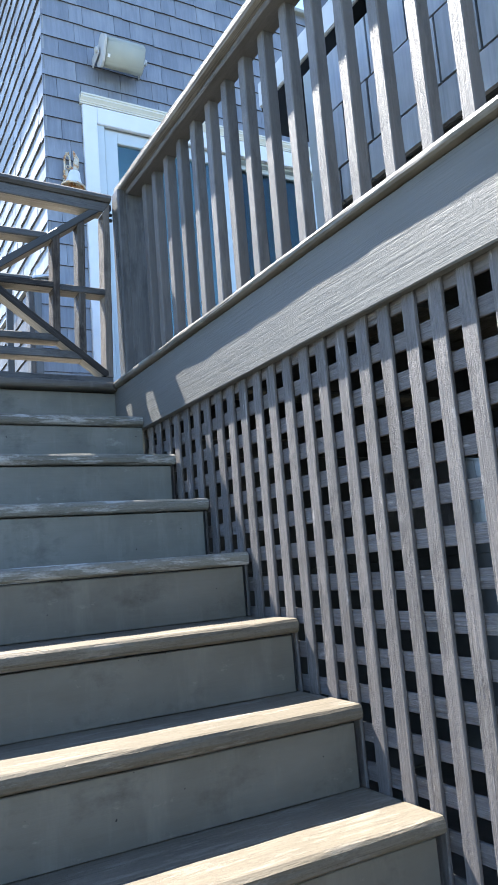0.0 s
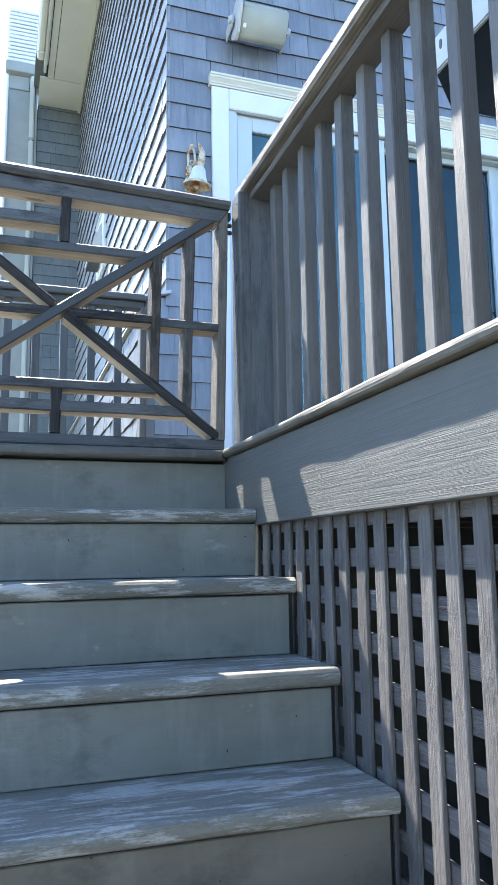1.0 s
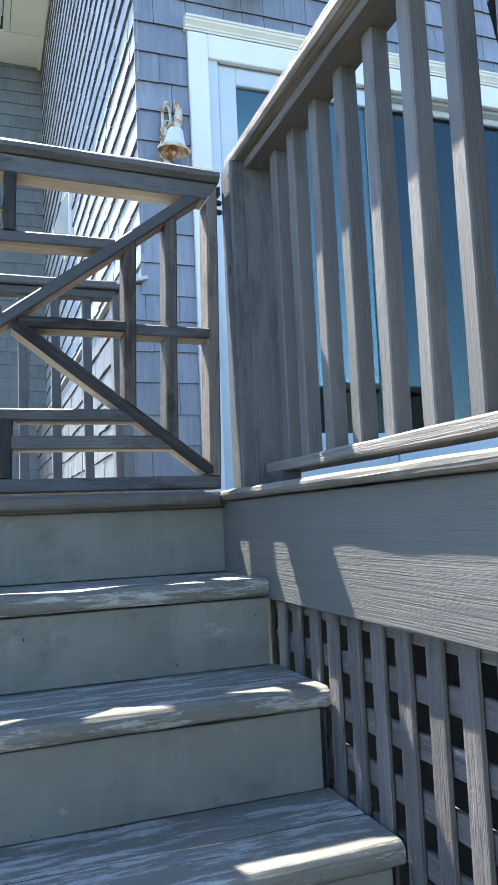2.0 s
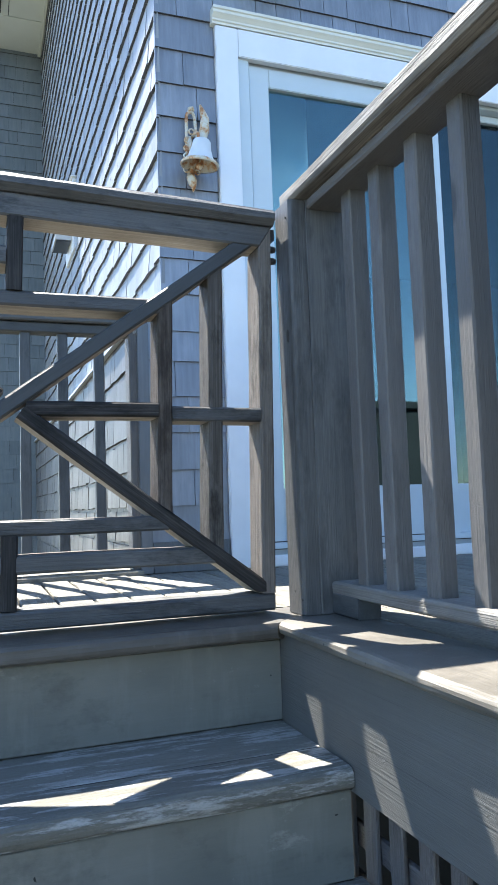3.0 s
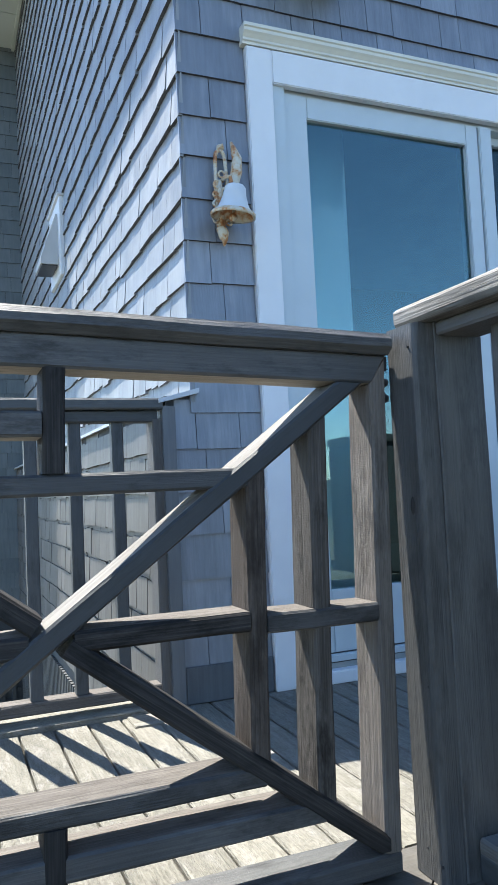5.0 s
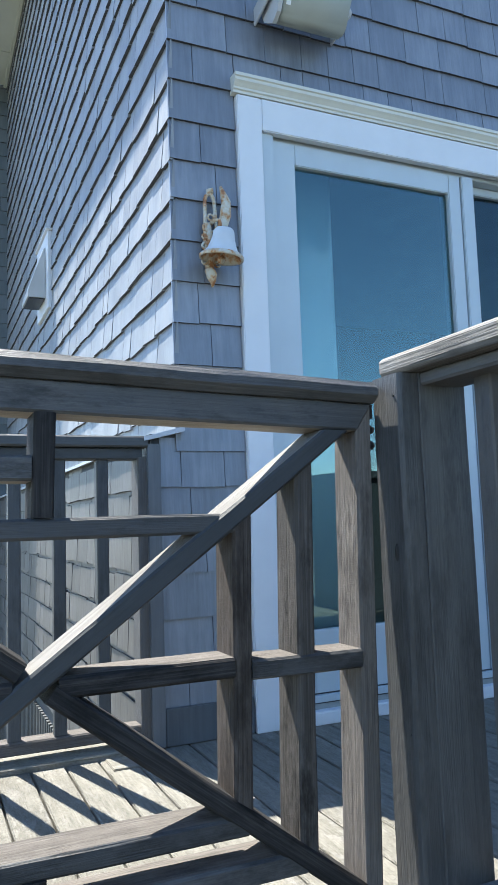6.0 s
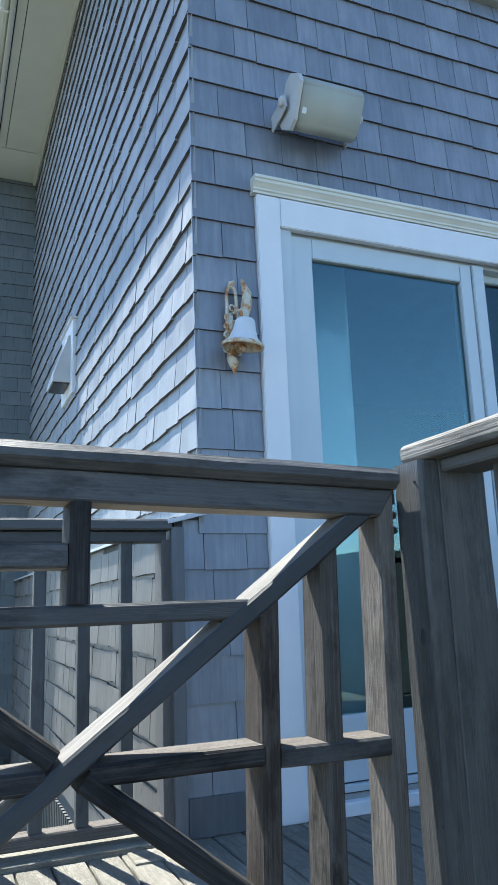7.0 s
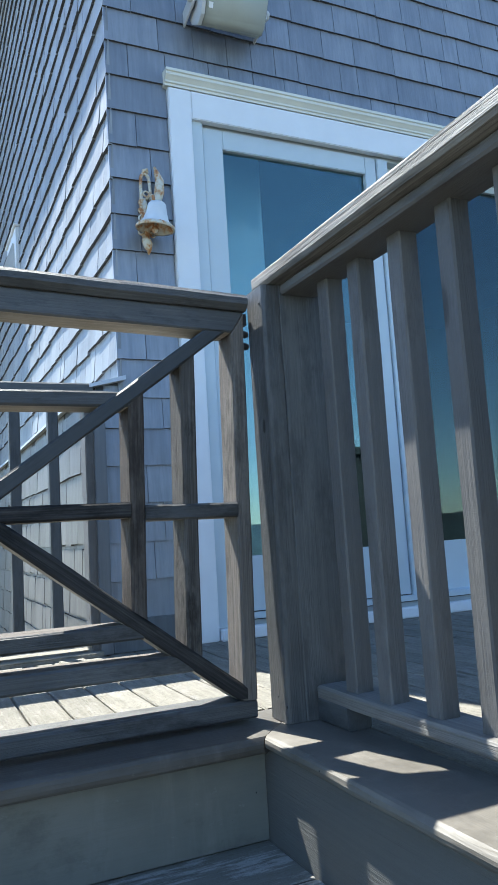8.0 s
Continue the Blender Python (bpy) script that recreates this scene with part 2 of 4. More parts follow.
M_CROWN = plain("cream_moulding_paint", (0.60, 0.60, 0.53), 0.45, vary=0.05)
M_FRAME = plain("door_vinyl", (0.47, 0.53, 0.56), 0.38, vary=0.03)
M_SOFFIT = plain("soffit_paint", (0.47, 0.49, 0.45), 0.6, vary=0.05, scale=2.0)
M_SPEAKER = plain("cream_plastic", (0.32, 0.338, 0.30), 0.5, vary=0.06)
M_GREY = plain("pale_grey_paint", (0.44, 0.45, 0.45), 0.6, vary=0.05)
M_COVER = plain("black_cover", (0.045, 0.05, 0.056), 0.6, vary=0.2)
# black of metal parts, also of sheets that stand in for shade
M_DARK = plain("black_enamel_and_shade", (0.02, 0.021, 0.022), 0.35, vary=0.2)
M_GROUND = plain("sandy_ground", (0.105, 0.105, 0.078), 0.9, vary=0.4, scale=1.5)
M_RIDGE = plain("dark_ridge", (0.035, 0.048, 0.052), 0.9, vary=0.5, scale=0.6, bump=0.4)
M_UNDER = plain("bare_earth_and_joint", (0.05, 0.045, 0.04), 0.95, vary=0.3, scale=3.0)
M_ROOM = plain("room_wall", (0.20, 0.21, 0.21), 0.8)
M_CURTAIN = plain("pale_curtain", (0.72, 0.76, 0.76), 0.85, vary=0.05)
M_SHEATH = plain("sheathing", (0.05, 0.055, 0.06), 0.8)
M_FLASH = plain("lead_flashing", (0.45, 0.47, 0.5), 0.45, 0.3)


def glass_material(name, ior, tint):
    n = Nodes(name)
    n.bsdf.inputs["Transmission Weight"].default_value = 1.0
    n.bsdf.inputs["IOR"].default_value = ior
    n.bsdf.inputs["Specular Tint"].default_value = (0.72, 0.97, 0.95, 1)
    return n.done(tint, 0.0)


def rusty_paint():
    n = Nodes("rusty_white_paint")
    f = n.noise(28.0, n.xyz, 6.0, 0.65)
    col = n.ramp(f, [(0.42, (0.53, 0.52, 0.45)), (0.515, (0.48, 0.38, 0.25)), (0.58, (0.38, 0.18, 0.065)), (0.70, (0.17, 0.07, 0.03))])
    n.bump(f, 0.3, 0.002)
    return n.done(col, 0.55)


M_GLASS = glass_material("tinted_glass", 1.85, (0.48, 0.67, 0.69))
M_GLASS_D = glass_material("screened_glass", 1.5, (0.22, 0.34, 0.40))
M_RUST = rusty_paint()
M_BELL = plain("white_enamel", (0.58, 0.60, 0.61), 0.35, vary=0.04, scale=20.0)


# ---- makers ----
def mesh_of(bm, name, mat, smooth=False):
    bmesh.ops.recalc_face_normals(bm, faces=bm.faces)
    me = bpy.data.meshes.new(name)
    bm.to_mesh(me)
    bm.free()
    me.materials.append(mat)
    if smooth:
        for p in me.polygons:
            p.use_smooth = True
    return me


def place(ob, parent, m):
    """Puts ob at the world pose m, under parent."""
    if parent is not None:
        up = parent.matrix_basis.copy()
        if parent.parent is not None:
            up = parent.parent.matrix_basis @ up
        ob.parent = parent
        ob.matrix_basis = up.inverted() @ m
    else:
        ob.matrix_basis = m
    return ob


def part(name, data, parent, m=None, label=""):
    ob = new(name, data)
    place(ob, parent, m if m is not None else Matrix())
    return tagged(ob, label) if label else ob


def thing(name, base, label, category, group="", kind=""):
    ob = new(name)
    ob.empty_display_size = 0.1
    ob.matrix_basis = Matrix.Translation(base)
    return tagged(ob, label, category, group, kind)


def prism(profile, length, rough=0.0, step=0.06, seed=0):
    """A length of timber along x with the given (y, z) section; rough: uneven faces, in metres."""
    bm = bmesh.new()
    count = max(1, int(length / step)) if rough else 1
    rings = []
    for i in range(count + 1):
        x = length * (i / count - 0.5)
        ring = []
        for j, (y, z) in enumerate(profile):
            if rough:
                v = Vector((x * 7 + seed * 3.1, j * 1.7, seed * 0.77))
                y += rough * noise.noise(v)
                z += rough * noise.noise(v + Vector((9.2, 4.4, 1.1)))
            ring.append(bm.verts.new((x, y, z)))
        rings.append(ring)
    k = len(profile)
    for a, b in zip(rings, rings[1:]):
        for j in range(k):
            bm.faces.new((a[j], a[(j + 1) % k], b[(j + 1) % k], b[j]))
    bm.faces.new(rings[0])
    bm.faces.new(rings[-1][::-1])
    return bm


def section(w, d, c=0.004):
    """A rectangle w by d with worn corners."""
    a, b = w / 2, d / 2
    return [(-a + c, -b), (a - c, -b), (a, -b + c), (a, b - c), (a - c, b), (-a + c, b), (-a, b - c), (-a, -b + c)]


def nose_section(depth, thick, r=0.014):
    """A tread's section: y from 0 (round nose) to depth, z from -thick to 0."""
    pts = [(depth, 0.0), (depth, -thick)]
    low, high = -thick, 0.0
    for i in range(4):
        a = math.pi * 1.5 - i * (math.pi / 2) / 3
        pts.append((r + r * math.cos(a), low + r + r * math.sin(a)))
    for i in range(4):
        a = math.pi - i * (math.pi / 2) / 3
        pts.append((r + r * math.cos(a), high - r + r * math.sin(a)))
    return pts


_bars = {}


def bar(name, p0, p1, w, d, parent, mat, side=(0, 0, 1), rough=0.0012, c=0.004, label=""):
    """A timber from p0 to p1; w across, d along side."""
    a, b = Vector(p0), Vector(p1)
    ax = (b - a)
    length = ax.length
    ax.normalize()
    zz = Vector(side)
    zz = (zz - ax * zz.dot(ax)).normalized()
    yy = zz.cross(ax)
    m = Matrix((ax, yy, zz)).transposed().to_4x4()
    m.translation = (a + b) / 2
    key = (round(length, 3), w, d, c, mat.name, rough)
    if key not in _bars:
        _bars[key] = mesh_of(prism(section(w, d, c), length, rough, 0.06, len(_bars)), name, mat)
    return part(name, _bars[key], parent, m, label)


def box_bm(x0, x1, y0, y1, z0, z1, bm=None):
    bm = bm or bmesh.new()
    vs = [bm.verts.new((x, y, z)) for x in (x0, x1) for y in (y0, y1) for z in (z0, z1)]
    for f in ((0, 1, 3, 2), (4, 6, 7, 5), (0, 4, 5, 1), (2, 3, 7, 6), (0, 2, 6, 4), (1, 5, 7, 3)):
        bm.faces.new([vs[i] for i in f])
    return bm


def slab(name, x0, x1, y0, y1, z0, z1, mat, parent=None, bevel=0.0, label=""):
    """A box centred on its own origin."""
    cx, cy, cz = (x0 + x1) / 2, (y0 + y1) / 2, (z0 + z1) / 2
    bm = box_bm(x0 - cx, x1 - cx, y0 - cy, y1 - cy, z0 - cz, z1 - cz)
    if bevel:
        bmesh.ops.bevel(bm, geom=bm.edges[:], offset=bevel, segments=2, affect="EDGES")
    return part(name, mesh_of(bm, name, mat), parent, Matrix.Translation((cx, cy, cz)), label)


def structure(ob, label, category=""):
    return tagged(ob, label, category, kind="structure")


# ---- plan ----
DECK = 2.03
GROUND = -0.12
RISE, RUN = 0.1775, 0.2305
NOSE0 = 3.005                       # front of the deck's nosing over the stairs
STAIR_R, STAIR_L = 1.104, -0.02     # ends of the treads
FASCIA_X = 1.087
EDGE_X = 1.066                      # deck's side nosing
WALL_Y = 4.19                       # sheathing of the front wall
CORNER_X = 1.155                    # corner of the house
FAR_Y = 8.95                        # wall of the rear wing
EAVE_Z = 6.77                       # soffit of the side eave
PARAPET = 5.195                     # top of the front wall
UPPER_Y = 6.6                       # set-back front of the upper storey
COURSE = 0.1315
COURSE_Z0 = 3.407                   # one butt line

# ---- setting: ground, deck, house shell ----
structure(slab("ground", -900, 900, -900, 900, GROUND - 0.3, GROUND, M_GROUND), "sandy ground with dry grass round the house")
structure(slab("earth_under_deck", 1.16, 4.4, -1.1, 4.1, GROUND, GROUND + 0.02, M_UNDER), "bare earth under the deck")



def bank():
    """A long low ridge, uneven crest, added unseen behind the stairs for the reflection."""
    bm = bmesh.new()
    rows = []
    for i in range(161):
        x = -80 + i
        crest = 3.1 + 0.15 * noise.noise(Vector((x * 0.05, 1.0, 0))) + 0.15 * noise.noise(Vector((x * 0.31, 4.0, 0))) + 0.25 * noise.noise(Vector((x * 1.3, 7.0, 0)))
        rows.append([bm.verts.new((x, -52 + dy, GROUND + crest * h)) for dy, h in ((7, 0.0), (3, 0.45), (1, 0.85), (0, 1.0), (-3, 0.9), (-9, 0.0))])
    for a, b in zip(rows, rows[1:]):
        for j in range(5):
            bm.faces.new((a[j], a[j + 1], b[j + 1], b[j]))
    return structure(part("backdrop_dune", mesh_of(bm, "backdrop_dune", M_RIDGE, True), None), "dark ridge added far out of view for the door's reflection", "dune")


bank()


def shell(name, *a, mat=M_SHEATH):
    return structure(slab(name, *a, mat), "sheathing behind grey shingles")


DOOR_L, DOOR_R, DOOR_T = 1.445, 3.20, 3.985     # rough opening of the sliding door
shell("wall_front_1", CORNER_X, DOOR_L, WALL_Y, WALL_Y + 0.15, 1.2, PARAPET)
shell("wall_front_2", DOOR_R, 6.0, WALL_Y, WALL_Y + 0.15, 1.2, PARAPET)
shell("wall_front_3", DOOR_L, DOOR_R, WALL_Y, WALL_Y + 0.15, DOOR_T, PARAPET)
shell("wall_front_4", DOOR_L, DOOR_R, WALL_Y, WALL_Y + 0.15, 1.2, DECK - 0.02)
shell("wall_front_5", CORNER_X + 0.152, 5.85, WALL_Y + 0.002, WALL_Y + 0.15, GROUND, 1.198)
shell("wall_side", CORNER_X, CORNER_X + 0.15, WALL_Y + 0.15, FAR_Y, GROUND, EAVE_Z)
shell("wall_rear_wing", 0.672, CORNER_X, FAR_Y, FAR_Y + 0.15, GROUND, EAVE_Z)
shell("wall_right", 5.85, 6.0, WALL_Y + 0.15, FAR_Y + 0.15, GROUND, PARAPET)
shell("wall_back", CORNER_X, 6.0, FAR_Y + 0.002, FAR_Y + 0.15, GROUND, EAVE_Z)
shell("wall_upper", CORNER_X + 0.152, 6.0, UPPER_Y, UPPER_Y + 0.15, PARAPET, EAVE_Z)
structure(slab("roof_flat", CORNER_X + 0.152, 5.998, WALL_Y + 0.152, FAR_Y, PARAPET - 0.15, PARAPET - 0.03, M_SHINGLE_D), "flat grey roof over the front room")
structure(slab("roof", CORNER_X - 0.02, 6.2, UPPER_Y - 0.2, FAR_Y + 0.4, EAVE_Z + 0.004, EAVE_Z + 0.15, M_SHINGLE_D), "low dark shingled roof")
structure(slab("trim_parapet", CORNER_X - 0.03, 6.03, WALL_Y - 0.04, WALL_Y + 0.18, PARAPET + 0.002, PARAPET + 0.034, M_WING, None, 0.004), "grey-green painted cap board on the front wall")

# room behind the sliding door
structure(slab("floor_room", 1.31, 5.84, 4.35, 8.15, DECK - 0.02, DECK + 0.03, M_ROOM), "grey floor of the room")
structure(slab("ceiling_room", 1.31, 5.84, 4.35, 8.15, 4.5, 4.6, M_ROOM), "grey ceiling of the room")


def lathe(profile, n=24):
    bm = bmesh.new()
    rings = []
    for r, z in profile:
        rings.append([bm.verts.new((r * math.cos(2 * math.pi * i / n), r * math.sin(2 * math.pi * i / n), z)) for i in range(n)])
    for a, b in zip(rings, rings[1:]):
        for i in range(n):
            bm.faces.new((a[i], a[(i + 1) % n], b[(i + 1) % n], b[i]))
    return bm


# ---- stairs ----
stairs = thing("staircase", (0.54, 1.7, GROUND), "grey-green painted wooden stairs with worn treads", "stairs", kind="structure")
STEPS = 12


def nose_y(k):
    return 2.981 - RUN * k if k else NOSE0


for k in range(1, STEPS):
    z, y = DECK - 0.02 - RISE * k, nose_y(k)
    right = STAIR_R if k > 1 else FASCIA_X - 0.002
    length = right - STAIR_L
    mid = (right + STAIR_L) / 2
    front = mesh_of(prism(nose_section(0.118, 0.036), length, 0.0022, 0.05, k), "tread", M_TREAD if k < 5 else M_TREAD_L)
    part("tread", front, stairs, pose(mid, y, z))
    deep = 0.135 if k > 1 else 0.19
    back = mesh_of(prism(section(deep, 0.034, 0.003), length, 0.0012, 0.05, k + 30), "tread_back_board", M_TREAD if k < 5 else M_TREAD_L)
    part("tread_back_board", back, stairs, pose(mid, y + 0.126 + deep / 2, z - 0.0185))
    # dark strip fills the joint in place of the shade in it
    slab("dirt_joint", STAIR_L + 0.002, right - 0.002, y + 0.1185, y + 0.1255, z - 0.03, z - 0.002, M_UNDER, stairs)
for k in range(0, STEPS):
    z1 = (DECK - 0.038) if k == 0 else DECK - 0.02 - RISE * k - 0.036
    z1 -= 0.004                     # an open joint under the nosing
    z0 = DECK - 0.02 - RISE * (k + 1)
    y = 2.979 - RUN * k if k else NOSE0 + 0.024
    right = STAIR_R - 0.014 if k > 1 else FASCIA_X - 0.001
    riser = mesh_of(prism(section(0.02, z1 - z0, 0.002), right - STAIR_L, 0.0008, 0.1, k + 70), "riser", M_STEP if k < 4 else M_STEP_L)
    # black sheet added behind the riser so its open joints read as shade
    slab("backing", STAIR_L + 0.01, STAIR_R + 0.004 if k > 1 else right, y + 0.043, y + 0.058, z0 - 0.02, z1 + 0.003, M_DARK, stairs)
    part("riser", riser, stairs, pose((right + STAIR_L) / 2, y + 0.03, (z0 + z1) / 2))
bar("stringer", (STAIR_L - 0.025, 3.03, DECK - 0.16), (STAIR_L - 0.025, 3.03 - RUN * STEPS, DECK - 0.16 - RISE * STEPS), 0.04, 0.32, stairs, M_STEP)

# ---- deck ----
deck = thing("deck", (2.0, 3.0, DECK - 0.03), "weathered grey wooden deck boards", "deck", kind="structure")
# nosing boards, mitred at the inner corner
NOSE_D, SIDE_D = 0.178, 0.178


def nosing(length, depth, seed, mitre):
    """A bullnosed edge board along x, nose towards -y; its +x end mitred (+1 to the outside of the nose, -1 inside)."""
    pts = nose_section(depth, 0.033, 0.013)
    bm = prism(pts, length, 0.002, 0.05, seed)
    for v in bm.verts:
        if v.co.x > length / 2 - 1e-4:
            v.co.x += mitre * min(max(v.co.y, 0.0), SIDE_D) - 0.001
    return mesh_of(bm, "nosing_board", M_NOSING_F)


_len = EDGE_X + 0.9
part("nosing_board", nosing(_len, NOSE_D, 11, 1), deck, pose(EDGE_X - _len / 2, NOSE0, DECK - 0.002))
# the side board runs along y with its nose towards -x: a half turn keeps the nose outside
_len = NOSE0 + 1.0
_sb = prism(nose_section(SIDE_D, 0.024, 0.0115), _len, 0.002, 0.05, 12)
for v in _sb.verts:
    if v.co.x < -_len / 2 + 1e-4:
        v.co.x -= max(v.co.y, 0.0) - 0.002
part("nosing_board", mesh_of(_sb, "nosing_board", M_NOSING), deck, pose(EDGE_X, NOSE0 - _len / 2 - 0.002, DECK - 0.001, 0, 0, -90))
fascia = mesh_of(prism(section(0.026, 0.213, 0.003), 4.07, 0.0015, 0.08, 5), "fascia_board", M_FASCIA)
part("fascia_board", fascia, deck, pose(FASCIA_X + 0.013, 1.035, 1.8965, 0, 0, 90))
BOARD = 0.0893
x = 0.711 - BOARD * 17
while x < 4.3:
    x0, x1 = x + 0.0025, x + BOARD - 0.0025
    y0 = NOSE0 + 0.182 if x0 < 1.2 else -1.0
    y1 = WALL_Y - 0.01 if x1 > 1.06 else 4.147
    bar("board", ((x0 + x1) / 2, y0, DECK - 0.015), ((x0 + x1) / 2, y1, DECK - 0.015), x1 - x0, 0.03, deck, M_DECK, c=0.003, rough=0.0012)
    x += BOARD
bar("edge_board", (-0.8, 4.226, DECK - 0.003), (1.05, 4.226, DECK - 0.003), 0.152, 0.038, deck, M_DECK, c=0.004)
slab("patch_board", 0.906, 0.986, 4.046, 4.146, DECK - 0.012, DECK + 0.0045, M_DECK, deck, 0.002)
for jy in (3.6, 3.09, 2.2, 1.4, 0.6, -0.2, -0.9):
    bar("joist", (1.14 if jy < 2.95 else -0.7, jy, DECK - 0.13), (4.3, jy, DECK - 0.13), 0.04, 0.18, deck, M_RAIL, rough=0.0)
# unseen skirts added to keep daylight out from under the deck
bar("skirt_board", (1.13, -1.05, 1.0), (4.35, -1.05, 1.0), 0.03, 2.05, deck, M_STEP, rough=0.0)
bar("skirt_board", (4.33, -1.0, 1.0), (4.33, 4.1, 1.0), 0.03, 2.05, deck, M_STEP, rough=0.0)

# ---- lattice ----
lattice = thing("lattice_panel", (1.12, 1.0, 0.0), "weathered grey square wooden lattice under the deck", "lattice")
PITCH = 0.0797
y = 1.797 + PITCH * 15
i = 0
while y > -0.95:
    top, lean = 1.82, 0.002 * math.sin(i * 2.3)
    bar("vertical_slat", (1.1145, y + lean, top), (1.1145, y - lean, GROUND), 0.009, 0.038, lattice, M_LATTICE, side=(0, 1, 0), rough=0.0006 + 0.0001 * (i % 5), c=0.0015)
    y -= PITCH
    i += 1
z = 1.784
while z > GROUND + 0.03:
    bar("horizontal_slat", (1.1252, 3.03, z), (1.1252, -0.95, z), 0.009, 0.039, lattice, M_LATTICE, rough=0.0006, c=0.0015)
    z -= 0.0822

# ---- deck railing beside the stairs ----
rail = thing("deck_railing", (1.2, 1.0, DECK), "weathered grey wooden deck railing with square balusters", "railing")
post_mesh = mesh_of(prism(section(0.089, 0.089, 0.008), 0.867, 0.0012, 0.06, 41), "post", M_POST)
slim_post = mesh_of(prism(section(0.088, 0.094, 0.002), 0.867, 0.0012, 0.06, 42), "post", M_POST)
part("post", slim_post, rail, pose(1.2255, 3.086, DECK + 0.4335, 0, -90, 0))
_round = [(-0.037 + 0.011 - 0.011 * math.cos(a), 0.019 - 0.011 + 0.011 * math.sin(a)) for a in [math.pi / 2 * i / 4 for i in range(5)]]
face_board = mesh_of(prism([(0.037, -0.019), (0.037, 0.018), (0.036, 0.019)] + _round[::-1] + [(-0.037, -0.019)], 0.866, 0.0010, 0.06, 43), "facing_board", M_POST)
part("facing_board", face_board, rail, pose(1.1585, 3.081, DECK + 0.433, 0, -90, 0))
part("post", post_mesh, rail, pose(1.2, -0.85, DECK + 0.4335, 0, -90, 0))
bar("cap_rail", (1.211, 3.107, 2.914), (1.211, -0.95, 2.914), 0.126, 0.034, rail, M_WOOD, c=0.007, rough=0.0018)
bar("top_rail", (1.222, 3.038, 2.886), (1.222, -0.8, 2.886), 0.085, 0.022, rail, M_BALUSTER, rough=0.0012)
bar("bottom_rail", (1.242, 3.038, 2.0815), (1.242, -0.8, 2.0815), 0.080, 0.027, rail, M_RAIL_W, rough=0.0012)
bar("block", (1.225, 3.036, 2.052), (1.225, 2.93, 2.052), 0.05, 0.044, rail, M_RAIL, rough=0.0)
for k in range(29):
    y = 2.960 - 0.1265 * k - (0.017 if k == 0 else 0.0)
    bar("baluster", (1.239, y, 2.876), (1.239, y + 0.002 * math.sin(k * 1.9), 2.0945), 0.038, 0.038, rail, M_BALUSTER, side=(0, 1, 0), rough=0.0012 + 0.00005 * (k % 4), c=0.003)

# ---- gate ----
gate = thing("gate", (0.58, 3.14, DECK), "weathered wooden gate with crossed diagonals and inner bars", "gate")
GY, GD, GT = 3.137, 0.074, 0.030
GC, GZ = 0.581, 2.461
SHEAR = 0.025                       # the gate leans a little out of square
HALF_W, HALF_H = 0.5035, 0.376
SL = HALF_H / HALF_W


def gbar(name, x0, z0, x1, z1, t=GT, d=GD, dy=0.0, mat=M_GATE):
    return bar(name, (x0 + SHEAR * (z0 - GZ), GY + dy, z0), (x1 + SHEAR * (z1 - GZ), GY + dy, z1), t, d, gate, mat, side=(0, 1, 0), rough=0.0013, c=0.004)


bar("cap_rail", (0.0, 3.135, 2.906), (1.125, 3.135, 2.870), 0.108, 0.036, gate, M_GATE, rough=0.002, c=0.012)
gbar("top_rail", GC - 0.53, 2.864, GC + 0.53, 2.830, 0.048)
gbar("bottom_rail", GC - 0.53, 2.060, GC + 0.53, 2.055, 0.034)
for s in (-1, 1):
    gbar("stile", GC + s * 0.517, 2.073, GC + s * 0.517, 2.858 if s > 0 else 2.836, 0.030, mat=M_GATE_B)
    gbar("inner_upright", GC + s * 0.298, GZ - 0.298 * SL, GC + s * 0.298, GZ + 0.298 * SL, dy=0.001, mat=M_GATE_BD)
    gbar("outer_upright", GC + s * 0.405, GZ - 0.405 * SL, GC + s * 0.405, GZ + 0.405 * SL, dy=0.002, mat=M_GATE_G)
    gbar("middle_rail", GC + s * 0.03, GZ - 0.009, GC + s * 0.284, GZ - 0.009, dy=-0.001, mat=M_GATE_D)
    gbar("middle_rail", GC + s * 0.312, GZ - 0.016, GC + s * 0.503, GZ - 0.018, dy=-0.001)
gbar("inner_rail", GC - 0.285, 2.664, GC + 0.285, 2.663, dy=0.001)
gbar("inner_rail", GC - 0.305, 2.229, GC + 0.305, 2.226, dy=0.001)
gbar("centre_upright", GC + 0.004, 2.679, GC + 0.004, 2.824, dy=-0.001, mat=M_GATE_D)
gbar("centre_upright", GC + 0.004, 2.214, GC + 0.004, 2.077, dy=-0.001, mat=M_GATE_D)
gbar("diagonal", GC - HALF_W * 1.06, GZ - HALF_H * 1.06, GC + HALF_W * 1.06, GZ + HALF_H * 1.06, dy=-0.003, mat=M_RAIL)
for s in (-1, 1):
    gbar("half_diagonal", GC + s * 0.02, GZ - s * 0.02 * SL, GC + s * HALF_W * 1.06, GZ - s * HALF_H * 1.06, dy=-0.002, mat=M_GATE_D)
gbar("outer_rail", GC - 0.40, 2.748, GC - 0.012, 2.747, 0.036)
gbar("outer_rail", GC + 0.012, 2.160, GC + 0.40, 2.158, 0.034)
gbar("outer_rail", GC - 0.41, 2.162, GC - 0.010, 2.160, 0.034)
hinge = thing("gate_post", (-0.03, 3.09, DECK), "weathered grey square gate post", "post")
part("post", post_mesh, hinge, pose(-0.045, 3.0655, DECK + 0.4335, 0, -90, 0))

